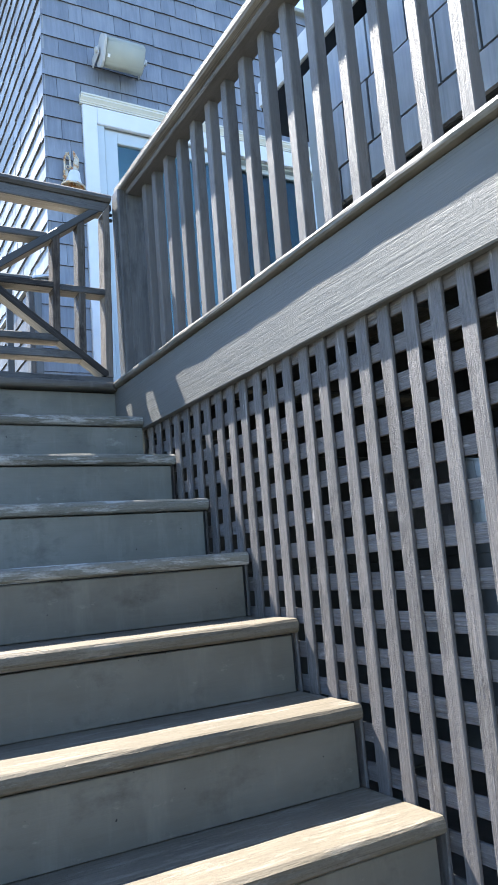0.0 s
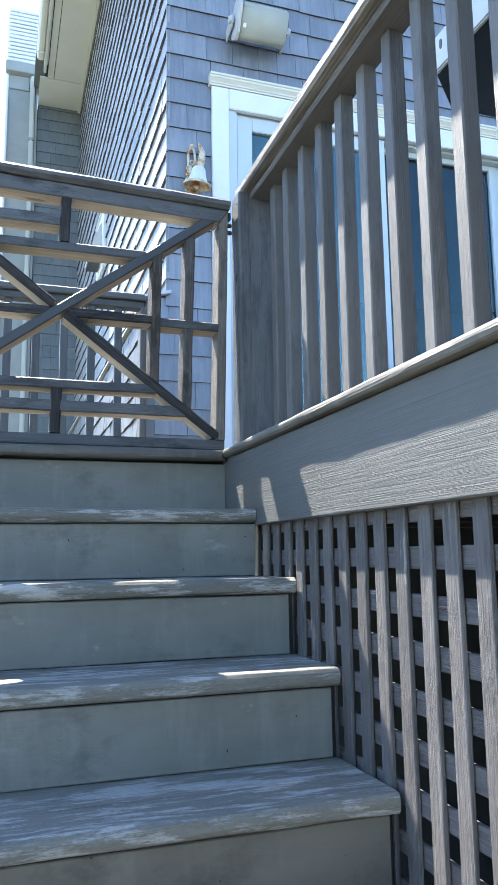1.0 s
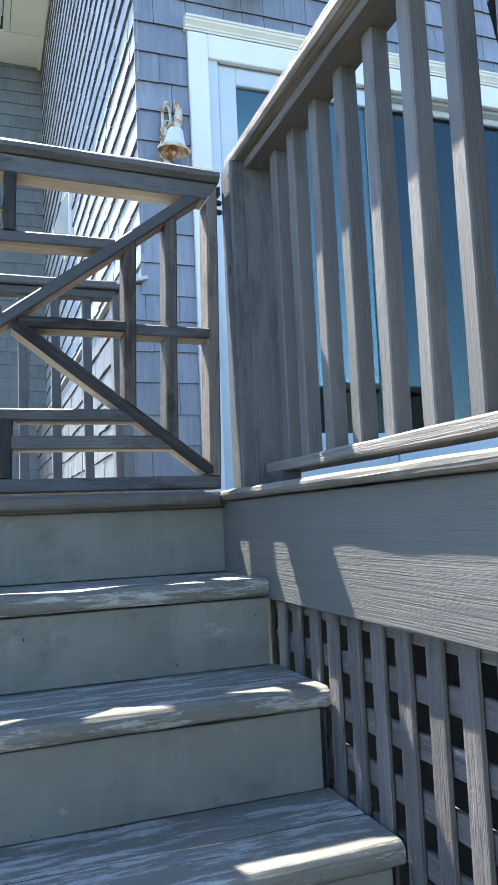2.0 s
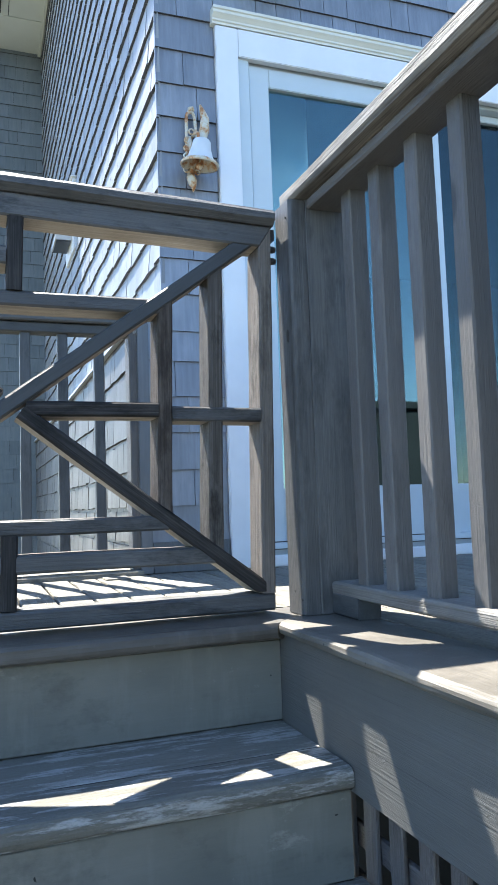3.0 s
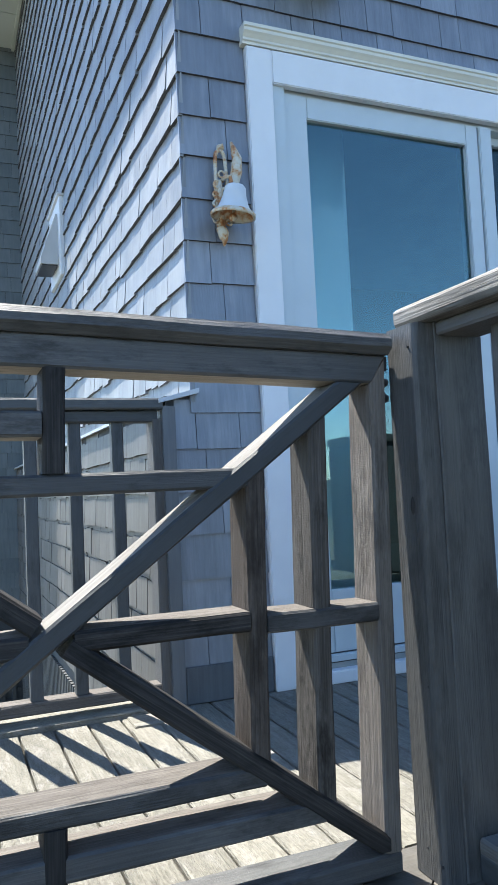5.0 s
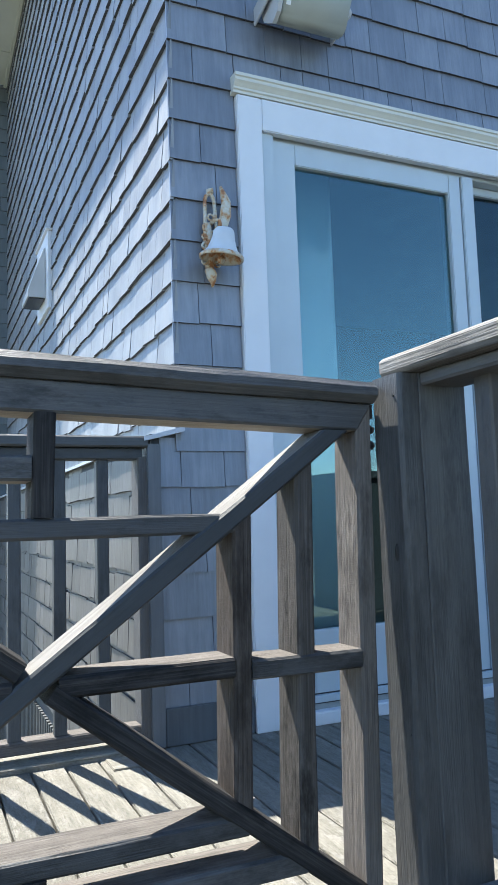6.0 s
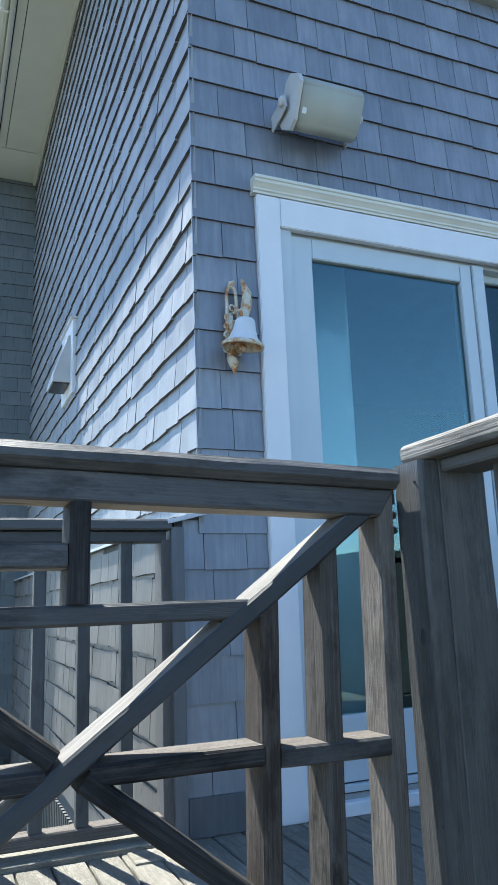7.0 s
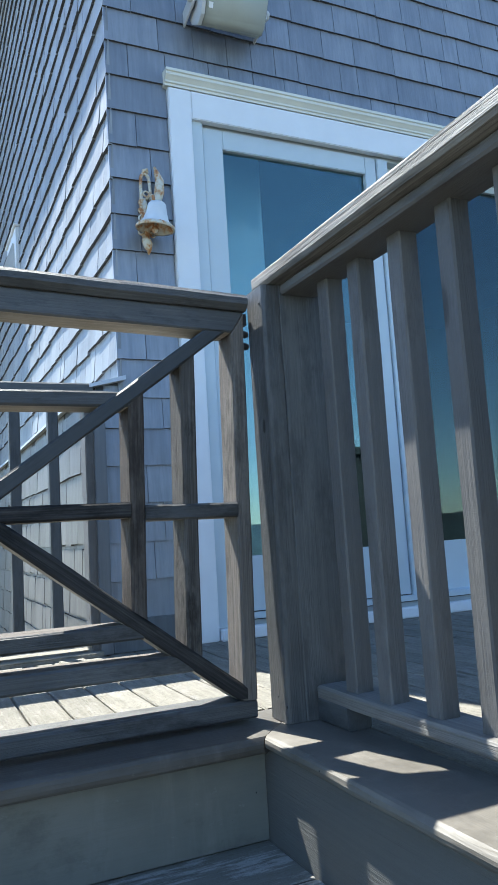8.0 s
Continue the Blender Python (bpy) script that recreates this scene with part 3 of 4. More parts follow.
# black latch in the gap between gate and post
_latch = part("latch", mesh_of(box_bm(-0.006, 0.006, -0.012, 0.012, -0.012, 0.012), "latch", M_DARK), gate, pose(1.130, 3.13, 2.842), "small black metal latch")
_stud = mesh_of(lathe([(0.0001, 0.012), (0.006, 0.010), (0.008, 0.004), (0.008, -0.01), (0.0001, -0.012)], 10), "stud", M_DARK, True)
for zz in (2.812, 2.786):
    part("stud", _stud, _latch, pose(1.131, 3.128, zz, 0, 90, 0))


def trim(ob, planes):
    """Saws a gate timber off along world planes (point, outward normal)."""
    m = gate.matrix_basis @ ob.matrix_basis
    bm = bmesh.new()
    bm.from_mesh(ob.data)
    bm.transform(m)
    for co, no in planes:
        done = bmesh.ops.bisect_plane(bm, geom=bm.verts[:] + bm.edges[:] + bm.faces[:], plane_co=co, plane_no=no, clear_outer=True)
        edges = [e for e in done["geom_cut"] if isinstance(e, bmesh.types.BMEdge)]
        if edges:
            bmesh.ops.contextual_create(bm, geom=edges)
    bm.transform(m.inverted())
    bm.to_mesh(ob.data)
    bm.free()


def tone_faces(ob, above=None, below=None):
    """Other timber tones on upper and lower faces, some for sun and bounce."""
    turn = ob.matrix_basis.to_3x3()
    for mat, sign in ((above, 1), (below, -1)):
        if mat is None:
            continue
        ob.data.materials.append(mat)
        for p in ob.data.polygons:
            if p.normal.y * sign * math.copysign(1.0, turn.col[1].z) > 0.9:
                p.material_index = len(ob.data.materials) - 1


FLUSH = [((1.1, 0, 2.8055), (0.03, 0, 1)), ((0.5, 0, 2.0745), (0.005, 0, -1)), ((1.090, 0, 2.45), (1, 0, -0.025)), ((0.076, 0, 2.45), (-1, 0, 0.025))]
for _ob in [o for o in bpy.data.objects if o.parent == gate and o.type == "MESH"]:
    _kind = _ob.name.split(".")[0]
    _ob.data = _ob.data.copy()
    if "diagonal" in _kind:
        trim(_ob, FLUSH)
        tone_faces(_ob, M_BLEACH if _kind == "diagonal" else None, M_BARE_LIT)
    elif _kind == "middle_rail":
        # tan top puts its sunlight into the colour, pale underside the bounce
        tone_faces(_ob, M_GATE_B, M_BARE_LIT)
    elif _kind in ("inner_rail", "outer_rail"):
        tone_faces(_ob, M_GATE_B, M_BARE_LIT)
    elif _kind == "top_rail":       # mitred into the stile beside the post
        trim(_ob, [((1.0925, 0, 2.808), (0.046, 0, -0.030))])
        tone_faces(_ob, None, M_BARE_LIT)
    elif _kind == "stile" and _ob.matrix_basis.translation.x > 0:
        trim(_ob, [((1.0940, 0, 2.808), (-0.046, 0, 0.030))])

# a knot and nail holes in the post
_knot = mesh_of(lathe([(0.0001, 0.0012), (0.004, 0.0010), (0.007, 0.0005), (0.009, -0.002)], 14), "knot", M_GATE_D, True)
part("knot", _knot, rail, pose(1.1385, 3.071, 2.607, 0, -90, 0) @ Matrix.Diagonal((1.7, 0.6, 0.8, 1)))
_nail = mesh_of(lathe([(0.0001, 0.0006), (0.0022, 0.0005), (0.0026, -0.002)], 8), "nail", M_DARK)
for yy, zz in ((3.058, 2.327), (3.05, 2.06), (3.085, 2.075), (3.06, 2.86)):
    part("nail", _nail, rail, pose(1.1388, yy, zz, 0, -90, 0))

# ---- railing on the far edge of the landing ----
far_rail = thing("far_railing", (0.5, 4.21, DECK), "weathered grey wooden railing on the far deck edge", "railing")
bar("cap_rail", (-0.75, 4.21, 2.904), (1.048, 4.21, 2.904), 0.10, 0.032, far_rail, M_RAIL, c=0.005)
bar("top_rail", (-0.75, 4.21, 2.870), (1.035, 4.21, 2.870), 0.06, 0.034, far_rail, M_RAIL)
bar("bottom_rail", (-0.75, 4.215, 2.082), (1.035, 4.215, 2.082), 0.060, 0.034, far_rail, M_GATE_B)
bar("post", (1.037, 4.215, 2.86), (1.037, 4.215, 2.03), 0.036, 0.075, far_rail, M_BALUSTER, side=(0, 1, 0))
for k in range(13):
    x = 0.919 - 0.1218 * k
    bar("baluster", (x, 4.21, 2.853), (x, 4.21, 2.100), 0.034, 0.036, far_rail, M_RAIL, side=(0, 1, 0), rough=0.001)

# ---- sliding door ----
door = thing("door_1", (2.3, WALL_Y, DECK), "white framed sliding glass door with moulded head casing", "sliding door", kind="structure")
CW = 0.088
CY0, CY1 = WALL_Y - 0.028, WALL_Y + 0.002
slab("casing", 1.368, 1.368 + CW, CY0, CY1, DECK, 4.05, M_TRIM, door, 0.003)
slab("casing", 3.19, 3.19 + CW, CY0, CY1, DECK, 4.05, M_TRIM, door, 0.003)
slab("casing", 1.368 + CW, 3.19, CY0, CY1, 3.940, 4.05, M_TRIM, door, 0.003)
_crown = [(0.0, 0.0), (-0.030, 0.0), (-0.031, 0.008), (-0.036, 0.011), (-0.036, 0.018), (-0.044, 0.028), (-0.050, 0.034), (-0.050, 0.044), (-0.055, 0.047), (-0.055, 0.057), (0.0, 0.060)]
part("head_moulding", mesh_of(prism(_crown, 1.935), "head_moulding", M_CROWN), door, pose(2.322, WALL_Y, 4.052))
FY0, FY1 = WALL_Y - 0.012, WALL_Y + 0.13
slab("frame_jamb", 1.458, 1.503, FY0, FY1, DECK + 0.0405, 3.966, M_FRAME, door, 0.002)
slab("frame_jamb", 3.143, 3.188, FY0, FY1, DECK + 0.0405, 3.966, M_FRAME, door, 0.002)
slab("frame_head", 1.503, 3.143, WALL_Y + 0.012, FY1, 3.930, 3.966, M_FRAME, door, 0.002)
slab("sill", 1.458, 3.188, WALL_Y - 0.045, FY1, DECK, DECK + 0.040, M_TRIM, door, 0.004)
# grey and black strips put the shade of the sill recess into colour
slab("sill_groove", 1.503, 3.143, WALL_Y - 0.012, FY1, DECK + 0.040, DECK + 0.058, M_WING, door)
slab("sill_gasket", 1.503, 3.143, WALL_Y - 0.016, FY1 - 0.01, DECK + 0.0582, DECK + 0.061, M_DARK, door)
slab("sill_track", 1.503, 3.143, WALL_Y - 0.02, FY1, DECK + 0.0612, DECK + 0.083, M_FRAME, door, 0.003)
# black strip in place of the shade in the gap below the panel
slab("weatherstrip", 1.505, 2.288, WALL_Y - 0.003, WALL_Y - 0.0005, DECK + 0.0832, DECK + 0.087, M_DARK, door)


def panel(x0, x1, y0, y1, left, right, bottom, top, z0=2.106, z1=3.929, glass=M_GLASS):
    p = slab("door_panel", x0, x0 + left, y0, y1, z0, z1, M_FRAME, door, 0.003)
    slab("stile", x1 - right, x1, y0, y1, z0, z1, M_FRAME, p, 0.003)
    slab("bottom_rail", x0 + left, x1 - right, y0, y1, z0, z0 + bottom, M_FRAME, p, 0.003)
    slab("top_rail", x0 + left, x1 - right, y0, y1, z1 - top, z1, M_FRAME, p, 0.003)
    pane = slab("pane", x0 + left - 0.004, x1 - right + 0.004, (y0 + y1) / 2 - 0.003, (y0 + y1) / 2 + 0.003, z0 + bottom - 0.004, z1 - top + 0.004, glass, p, label="blue tinted glass pane")
    pane.visible_shadow = False
    return p


panel(1.505, 2.288, WALL_Y + 0.0, WALL_Y + 0.042, 0.082, 0.055, 0.205, 0.076)
panel(2.262, 3.141, WALL_Y + 0.055, WALL_Y + 0.097, 0.085, 0.08, 0.205, 0.032, glass=M_GLASS_D)
slab("interlock", 2.291, 2.345, WALL_Y - 0.008, WALL_Y + 0.05, 2.106, 3.929, M_FRAME, door, 0.003)

curtain = thing("curtain", (1.65, 4.45, DECK + 0.05), "pale curtain drawn aside behind the glass door", "curtain")
_cb = bmesh.new()
_pts = []
for i in range(25):
    a = i / 24
    _pts.append((1.48 + 0.352 * a, 4.385 + 0.0012 * math.sin(a * 24)))
for (xa, ya), (xb, yb) in zip(_pts, _pts[1:]):
    _cb.faces.new([_cb.verts.new(v) for v in ((xa, ya, 2.06), (xb, yb, 2.06), (xb, yb, 3.98), (xa, ya, 3.98))])
bmesh.ops.remove_doubles(_cb, verts=_cb.verts, dist=1e-5)
bmesh.ops.solidify(_cb, geom=_cb.faces[:], thickness=0.004)
part("drape", mesh_of(_cb, "drape", M_CURTAIN, True), curtain)

# ---- eave of the side wall ----
eave = thing("eave", (0.85, 6.0, EAVE_Z), "cream painted eave soffit with a vent slot and gutter", "eave", kind="structure")
_e0, _e1 = 3.98, FAR_Y - 0.002
slab("soffit", 0.816, CORNER_X - 0.002, _e0, 8.418, EAVE_Z, EAVE_Z + 0.018, M_SOFFIT, eave, 0.002)
slab("soffit", 0.672, CORNER_X - 0.002, 8.424, _e1, EAVE_Z, EAVE_Z + 0.018, M_SOFFIT, eave, 0.002)
slab("soffit_edge", 0.748, 0.810, _e0, 8.418, EAVE_Z - 0.001, EAVE_Z + 0.018, M_SOFFIT, eave, 0.002)
slab("soffit_backing", 0.72, CORNER_X - 0.03, _e0, _e1, EAVE_Z + 0.020, EAVE_Z + 0.03, M_DARK, eave)
slab("soffit_trim", CORNER_X - 0.046, CORNER_X - 0.017, _e0 + 0.2, _e1, EAVE_Z - 0.026, EAVE_Z - 0.001, M_SOFFIT, eave, 0.004)
# white strip stands in for the sunlit line beside the slot
slab("drip_edge", 0.729, 0.739, _e0, 8.20, EAVE_Z - 0.004, EAVE_Z + 0.02, M_TRIM, eave, 0.002)
slab("fascia", 0.700, 0.727, _e0, 8.30, EAVE_Z - 0.03, EAVE_Z + 0.18, M_SOFFIT, eave, 0.003)
_gut = prism([(0.0, 0.10), (0.0, 0.02), (0.012, 0.004), (0.035, 0.0), (0.058, 0.006), (0.07, 0.022), (0.078, 0.06), (0.078, 0.10), (0.072, 0.10), (0.072, 0.06), (0.062, 0.03), (0.035, 0.012), (0.008, 0.03), (0.006, 0.10)], 8.15 - _e0)
part("gutter", mesh_of(_gut, "gutter", M_SOFFIT), eave, pose(0.698, (8.15 + _e0) / 2, EAVE_Z + 0.005, 0, 0, 90))
for yy in (5.4, 6.75, 8.0):
    slab("gutter_strap", 0.619, 0.698, yy, yy + 0.022, EAVE_Z + 0.0015, EAVE_Z + 0.0045, M_TRIM, eave)
slab("roof_edge", 0.62, CORNER_X - 0.03, _e0 - 0.03, FAR_Y + 0.1, EAVE_Z + 0.185, EAVE_Z + 0.235, M_SHINGLE_D, eave)

# ---- rear wing: corner board, pale wall and roof ----
wing = thing("rear_wing", (0.45, FAR_Y + 0.5, GROUND), "pale grey rear wing with a shingled roof", "house wing", kind="structure")
_wy = FAR_Y + 0.03
slab("wall", 0.335, 0.668, _wy, _wy + 1.1, GROUND, 7.10, M_WING, wing)
slab("corner_board", 0.328, 0.352, _wy - 0.02, _wy - 0.002, GROUND, 7.09, M_TRIM, wing, 0.003)
slab("corner_board", 0.640, 0.668, FAR_Y - 0.034, FAR_Y + 0.026, GROUND, 7.0, M_WING, wing, 0.004)
slab("downspout", 0.583, 0.634, FAR_Y - 0.065, FAR_Y - 0.012, GROUND + 0.1, 7.08, M_SOFFIT, wing, 0.012)
for zz in (2.6, 4.4, 6.3):
    slab("downspout_strap", 0.578, 0.639, FAR_Y - 0.069, FAR_Y - 0.010, zz, zz + 0.03, M_WING, wing, 0.004)
slab("eave_board", 0.315, 0.64, FAR_Y - 0.06, _wy - 0.004, 7.102, 7.225, M_WING, wing, 0.006)
slab("frieze_board", 0.356, 0.575, _wy - 0.018, _wy - 0.002, 6.93, 7.098, M_WING, wing, 0.004)
# courses in white: the sun on the roof slope is put into their colour
for i in range(14):
    slab("roof_course", 0.33 + 0.003 * math.sin(i * 2.1), 0.668, FAR_Y - 0.05 + i * 0.009, FAR_Y + 0.09 + i * 0.009, 7.23 + i * 0.054, 7.267 + i * 0.054 + 0.002 * math.sin(i * 1.3), M_TRIM, wing, 0.004)
slab("roof_deck", 0.34, 0.664, FAR_Y + 0.128, FAR_Y + 0.26, 7.23, 7.985, M_SHEATH, wing)

# ---- speaker, bell, vent hood ----
speaker = thing("outdoor_speaker", (1.56, 4.15, 4.33), "cream plastic outdoor speaker on a wall bracket", "speaker")
_prof = [(0.055, -0.075), (0.06, 0.075), (0.03, 0.105), (-0.045, 0.10), (-0.072, 0.075), (-0.078, -0.06), (-0.055, -0.098), (0.02, -0.095)]
_prof = [(y * 0.9, z * 0.88) for y, z in _prof]
_body = prism(_prof, 0.250)
bmesh.ops.bevel(_body, geom=_body.edges[:], offset=0.008, segments=2, affect="EDGES")
_spm = pose(1.602, 4.075, 4.368, 32, 0, 0)
part("cabinet", mesh_of(_body, "cabinet", M_SPEAKER, True), speaker, _spm)
part("end_cap", mesh_of(prism([(y * 1.05, z * 1.05) for y, z in _prof], 0.014), "end_cap", M_GREY), speaker, _spm @ pose(-0.129, 0, 0))
part("badge", mesh_of(box_bm(-0.008, 0.008, -0.002, 0.002, -0.010, 0.010), "badge", M_TRIM), speaker, _spm @ pose(-0.100, -0.0675, -0.02, -3, 0, 0))
for _bx in (1.452, 1.746):
    bar("bracket_arm", (_bx, 4.068, 4.372), (_bx, 4.186, 4.345), 0.008, 0.062, speaker, M_GREY, rough=0.0, c=0.003)
    _side = -1 if _bx < 1.6 else 1
    part("knob", mesh_of(lathe([(0.0001, 0.012), (0.015, 0.011), (0.019, 0.006), (0.019, -0.004)], 20), "knob", M_GREY, True), speaker, pose(_bx + _side * 0.007, 4.082, 4.372, 0, 90 * _side, 0))


bell = thing("wall_bell", (1.265, 4.16, 3.4), "rusty white cast-iron bell on an ornate wall bracket", "bell")
_bp = [(0.001, 0.085), (0.026, 0.084), (0.032, 0.076), (0.036, 0.05), (0.046, 0.02), (0.060, 0.004), (0.067, -0.003), (0.066, -0.010), (0.058, -0.004), (0.043, 0.018), (0.033, 0.045), (0.028, 0.07), (0.001, 0.078)]
_bm = pose(1.281, 4.10, 3.478, 6, 5, 0)
_bell = part("bell", mesh_of(lathe(_bp), "bell", M_BELL, True), bell, _bm, "white enamel bell with a rusty rim")
_bell.data.materials.append(M_RUST)
part("rim", mesh_of(lathe([(0.0605, 0.006), (0.069, -0.002), (0.0685, -0.011), (0.060, -0.007), (0.0605, 0.006)]), "rim", M_RUST, True), _bell, _bm, "rust-stained rim")
for _p in _bell.data.polygons:
    if _p.index >= 7 * 24:
        _p.material_index = 1       # bare rusty inside
part("clapper", mesh_of(lathe([(0.001, 0.05), (0.004, 0.048), (0.004, 0.0), (0.012, -0.004), (0.014, -0.014), (0.009, -0.022), (0.001, -0.024)], 12), "clapper", M_RUST, True), _bell, _bm)


def tube(name, pts, r, parent, mat, n=8):
    """A round rod bent through the points."""
    bm = bmesh.new()
    ps = [Vector(p) for p in pts]
    rings = []
    for i, p in enumerate(ps):
        t = (ps[min(i + 1, len(ps) - 1)] - ps[max(i - 1, 0)]).normalized()
        u = t.cross(Vector((0, 1, 0)) if abs(t.y) < 0.9 else Vector((1, 0, 0))).normalized()
        v = t.cross(u)
        rr = r[i] if isinstance(r, (list, tuple)) else r
        rings.append([bm.verts.new(p + (u * math.cos(2 * math.pi * j / n) + v * math.sin(2 * math.pi * j / n)) * rr) for j in range(n)])
    for a, c in zip(rings, rings[1:]):
        for j in range(n):
            bm.faces.new((a[j], a[(j + 1) % n], c[(j + 1) % n], c[j]))
    bm.faces.new(rings[0])
    bm.faces.new(rings[-1][::-1])
    return part(name, mesh_of(bm, name, mat, True), parent)


BY = 4.158
# tall open loop of the wall plate
_loop = [(1.268 + 0.016 * math.cos(a), BY, 3.665 + 0.032 * math.sin(a)) for a in [math.pi * i / 10 for i in range(11)]]
tube("loop", [(1.290, BY, 3.56), (1.287, BY, 3.62)] + _loop + [(1.252, BY, 3.62), (1.250, BY, 3.55), (1.258, BY, 3.47), (1.266, BY, 3.44)], 0.0062, bell, M_RUST)
tube("finial", [(1.262, BY, 3.694), (1.266, BY - 0.002, 3.708), (1.274, BY - 0.002, 3.712), (1.280, BY, 3.70)], [0.006, 0.008, 0.008, 0.005], bell, M_RUST)
# leaf shaped plume that carries the bell
tube("plume", [(1.297, BY - 0.004, 3.555), (1.306, BY - 0.008, 3.59), (1.316, BY - 0.014, 3.63), (1.318, BY - 0.016, 3.67), (1.310, BY - 0.014, 3.695), (1.302, BY - 0.012, 3.722)], [0.012, 0.016, 0.019, 0.016, 0.011, 0.004], bell, M_RUST)
tube("arm", [(1.270, BY, 3.60), (1.275, BY - 0.03, 3.603), (1.279, 4.105, 3.592), (1.279, 4.10, 3.570)], 0.006, bell, M_RUST)
for dx, z0 in ((-0.014, 3.585), (0.010, 3.565), (-0.018, 3.525), (0.004, 3.505)):
    ring = [(1.268 + dx + 0.011 * math.cos(a), BY - 0.004, z0 + 0.011 * math.sin(a)) for a in [math.pi * 2 * i / 12 for i in range(12)]]
    tube("scroll", ring, 0.0042, bell, M_RUST, 6)
tube("stem", [(1.262, BY, 3.60), (1.264, BY, 3.52), (1.268, BY, 3.45)], 0.010, bell, M_RUST)
tube("pendant", [(1.268, BY, 3.462), (1.262, BY - 0.003, 3.448), (1.268, BY - 0.004, 3.432), (1.272, BY - 0.002, 3.414), (1.270, BY, 3.396)], [0.006, 0.017, 0.018, 0.010, 0.003], bell, M_RUST)

_plate = lathe([(0.0001, 0.006), (0.012, 0.006), (0.017, 0.002), (0.018, -0.004)], 20)
part("wall_plate", mesh_of(_plate, "wall_plate", M_RUST, True), bell, pose(1.268, BY + 0.012, 3.515, 90, 0, 0) @ Matrix.Diagonal((1.0, 4.6, 1.0, 1)))
for dx, z0, rr in ((-0.022, 3.475, 0.009), (0.020, 3.470, 0.009), (0.0, 3.425, 0.012), (-0.020, 3.555, 0.008), (0.002, 3.62, 0.010)):
    ring = [(1.268 + dx + rr * math.cos(a), BY - 0.003, z0 + rr * math.sin(a)) for a in [math.pi * 2 * i / 12 for i in range(13)]]
    tube("scroll", ring, 0.0036, bell, M_RUST, 6)

bell.location += Vector((-0.008, 0, -0.008))

vent = thing("vent_hood", (1.1, 6.6, 3.9), "white sloping vent hood on the shingled side wall", "vent hood")
slab("back_plate", CORNER_X - 0.030, CORNER_X, 6.49, 6.93, 3.965, 4.44, M_TRIM, vent, 0.003)
_hood = prism([(0.0, 0.0), (0.0, 0.31), (0.010, 0.31), (0.105, 0.034), (0.105, 0.0)], 0.265)
part("hood", mesh_of(_hood, "hood", M_GREY), vent, pose(CORNER_X - 0.031, 6.71, 4.047, 0, 0, 90))
# black sheet stands in for the shade inside the open hood
slab("damper", 1.026, 1.12, 6.585, 6.835, 4.039, 4.044, M_DARK, vent)
slab("drip_cap", CORNER_X - 0.044, CORNER_X, 6.475, 6.945, 4.442, 4.454, M_TRIM, vent, 0.003)

# ---- grill island on the deck ----
grill = thing("grill_island", (1.9, 1.4, DECK), "grey shingled grill island with a pale shelf edge and dark underside", "grill")
# black block added for the dark open space below the base
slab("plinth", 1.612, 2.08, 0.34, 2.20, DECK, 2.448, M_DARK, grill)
slab("base", 1.602, 2.1, 0.3, 2.15, 2.45, 3.02, M_SHEATH, grill)
slab("corner_trim", 1.574, 1.604, 2.153, 2.226, 2.40, 3.01, M_WING, grill, 0.003)
_gr = random.Random(3)
for k in range(3):
    z0, z1 = 2.791 - 0.2165 * k, 3.0 - 0.2165 * k
    yy = 0.3 + (0.07 if k % 2 else 0.0)
    while yy < 2.14:
        w = _gr.choice((0.13, 0.155, 0.18))
        if yy + w > 2.09:
            w = 2.150 - yy
        slab("panel", 1.584 + _gr.uniform(-0.002, 0.002), 1.601, yy + 0.004, yy + w - 0.004, max(z0, 2.452), z1, M_SHINGLE_L, grill)
        yy += w


def worktop(z0, z1, inset):
    """The shelf's outline, cut off at its far corner."""
    bm = bmesh.new()
    pts = [(1.600 + inset, 0.3), (2.15, 0.3), (2.15, 2.69 - inset), (1.735, 2.69 - inset), (1.600 + inset, 2.56 - inset)]
    low, high = [bm.verts.new((x, y, z0)) for x, y in pts], [bm.verts.new((x, y, z1)) for x, y in pts]
    bm.faces.new(low[::-1])
    bm.faces.new(high)
    for i in range(5):
        bm.faces.new((low[i], low[(i + 1) % 5], high[(i + 1) % 5], high[i]))
    return bm


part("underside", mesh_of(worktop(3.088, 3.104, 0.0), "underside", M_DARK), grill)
part("worktop", mesh_of(worktop(3.1045, 3.19, 0.006), "worktop", M_COVER), grill)
_apron = slab("apron", 1.584, 1.599, 0.3, 2.552, 3.084, 3.192, M_GREY, grill, 0.004, "pale grey shelf edge with a slot")
part("slot", mesh_of(lathe([(0.0001, 0.0012), (0.008, 0.0010), (0.009, -0.001)], 16), "slot", M_DARK), _apron, pose(1.5838, 2.512, 3.152, 0, -90, 0) @ Matrix.Diagonal((1.9, 0.9, 1.0, 1)))
slab("hood", 1.68, 2.1, 0.6, 2.30, 3.194, 3.40, M_DARK, grill, 0.05)

# ---- dark chest on the deck, seen mirrored in the door ----
chest = thing("patio_chest", (3.5, 1.8, DECK), "black covered chest on the deck, mirrored in the door", "storage chest")
slab("body", 3.05, 4.0, 1.55, 2.05, DECK, 2.90, M_COVER, chest, 0.015)
slab("lid", 3.042, 4.008, 1.542, 2.058, 2.903, 2.97, M_COVER, chest, 0.015)

# ---- shingles ----
SH_T = 0.013


def course_z(k):
    """Butt line of a course; the courses below the flashing are a little closer."""
    return COURSE_Z0 + k * COURSE if k > -5 else 2.770 + (k + 5) * 0.1277


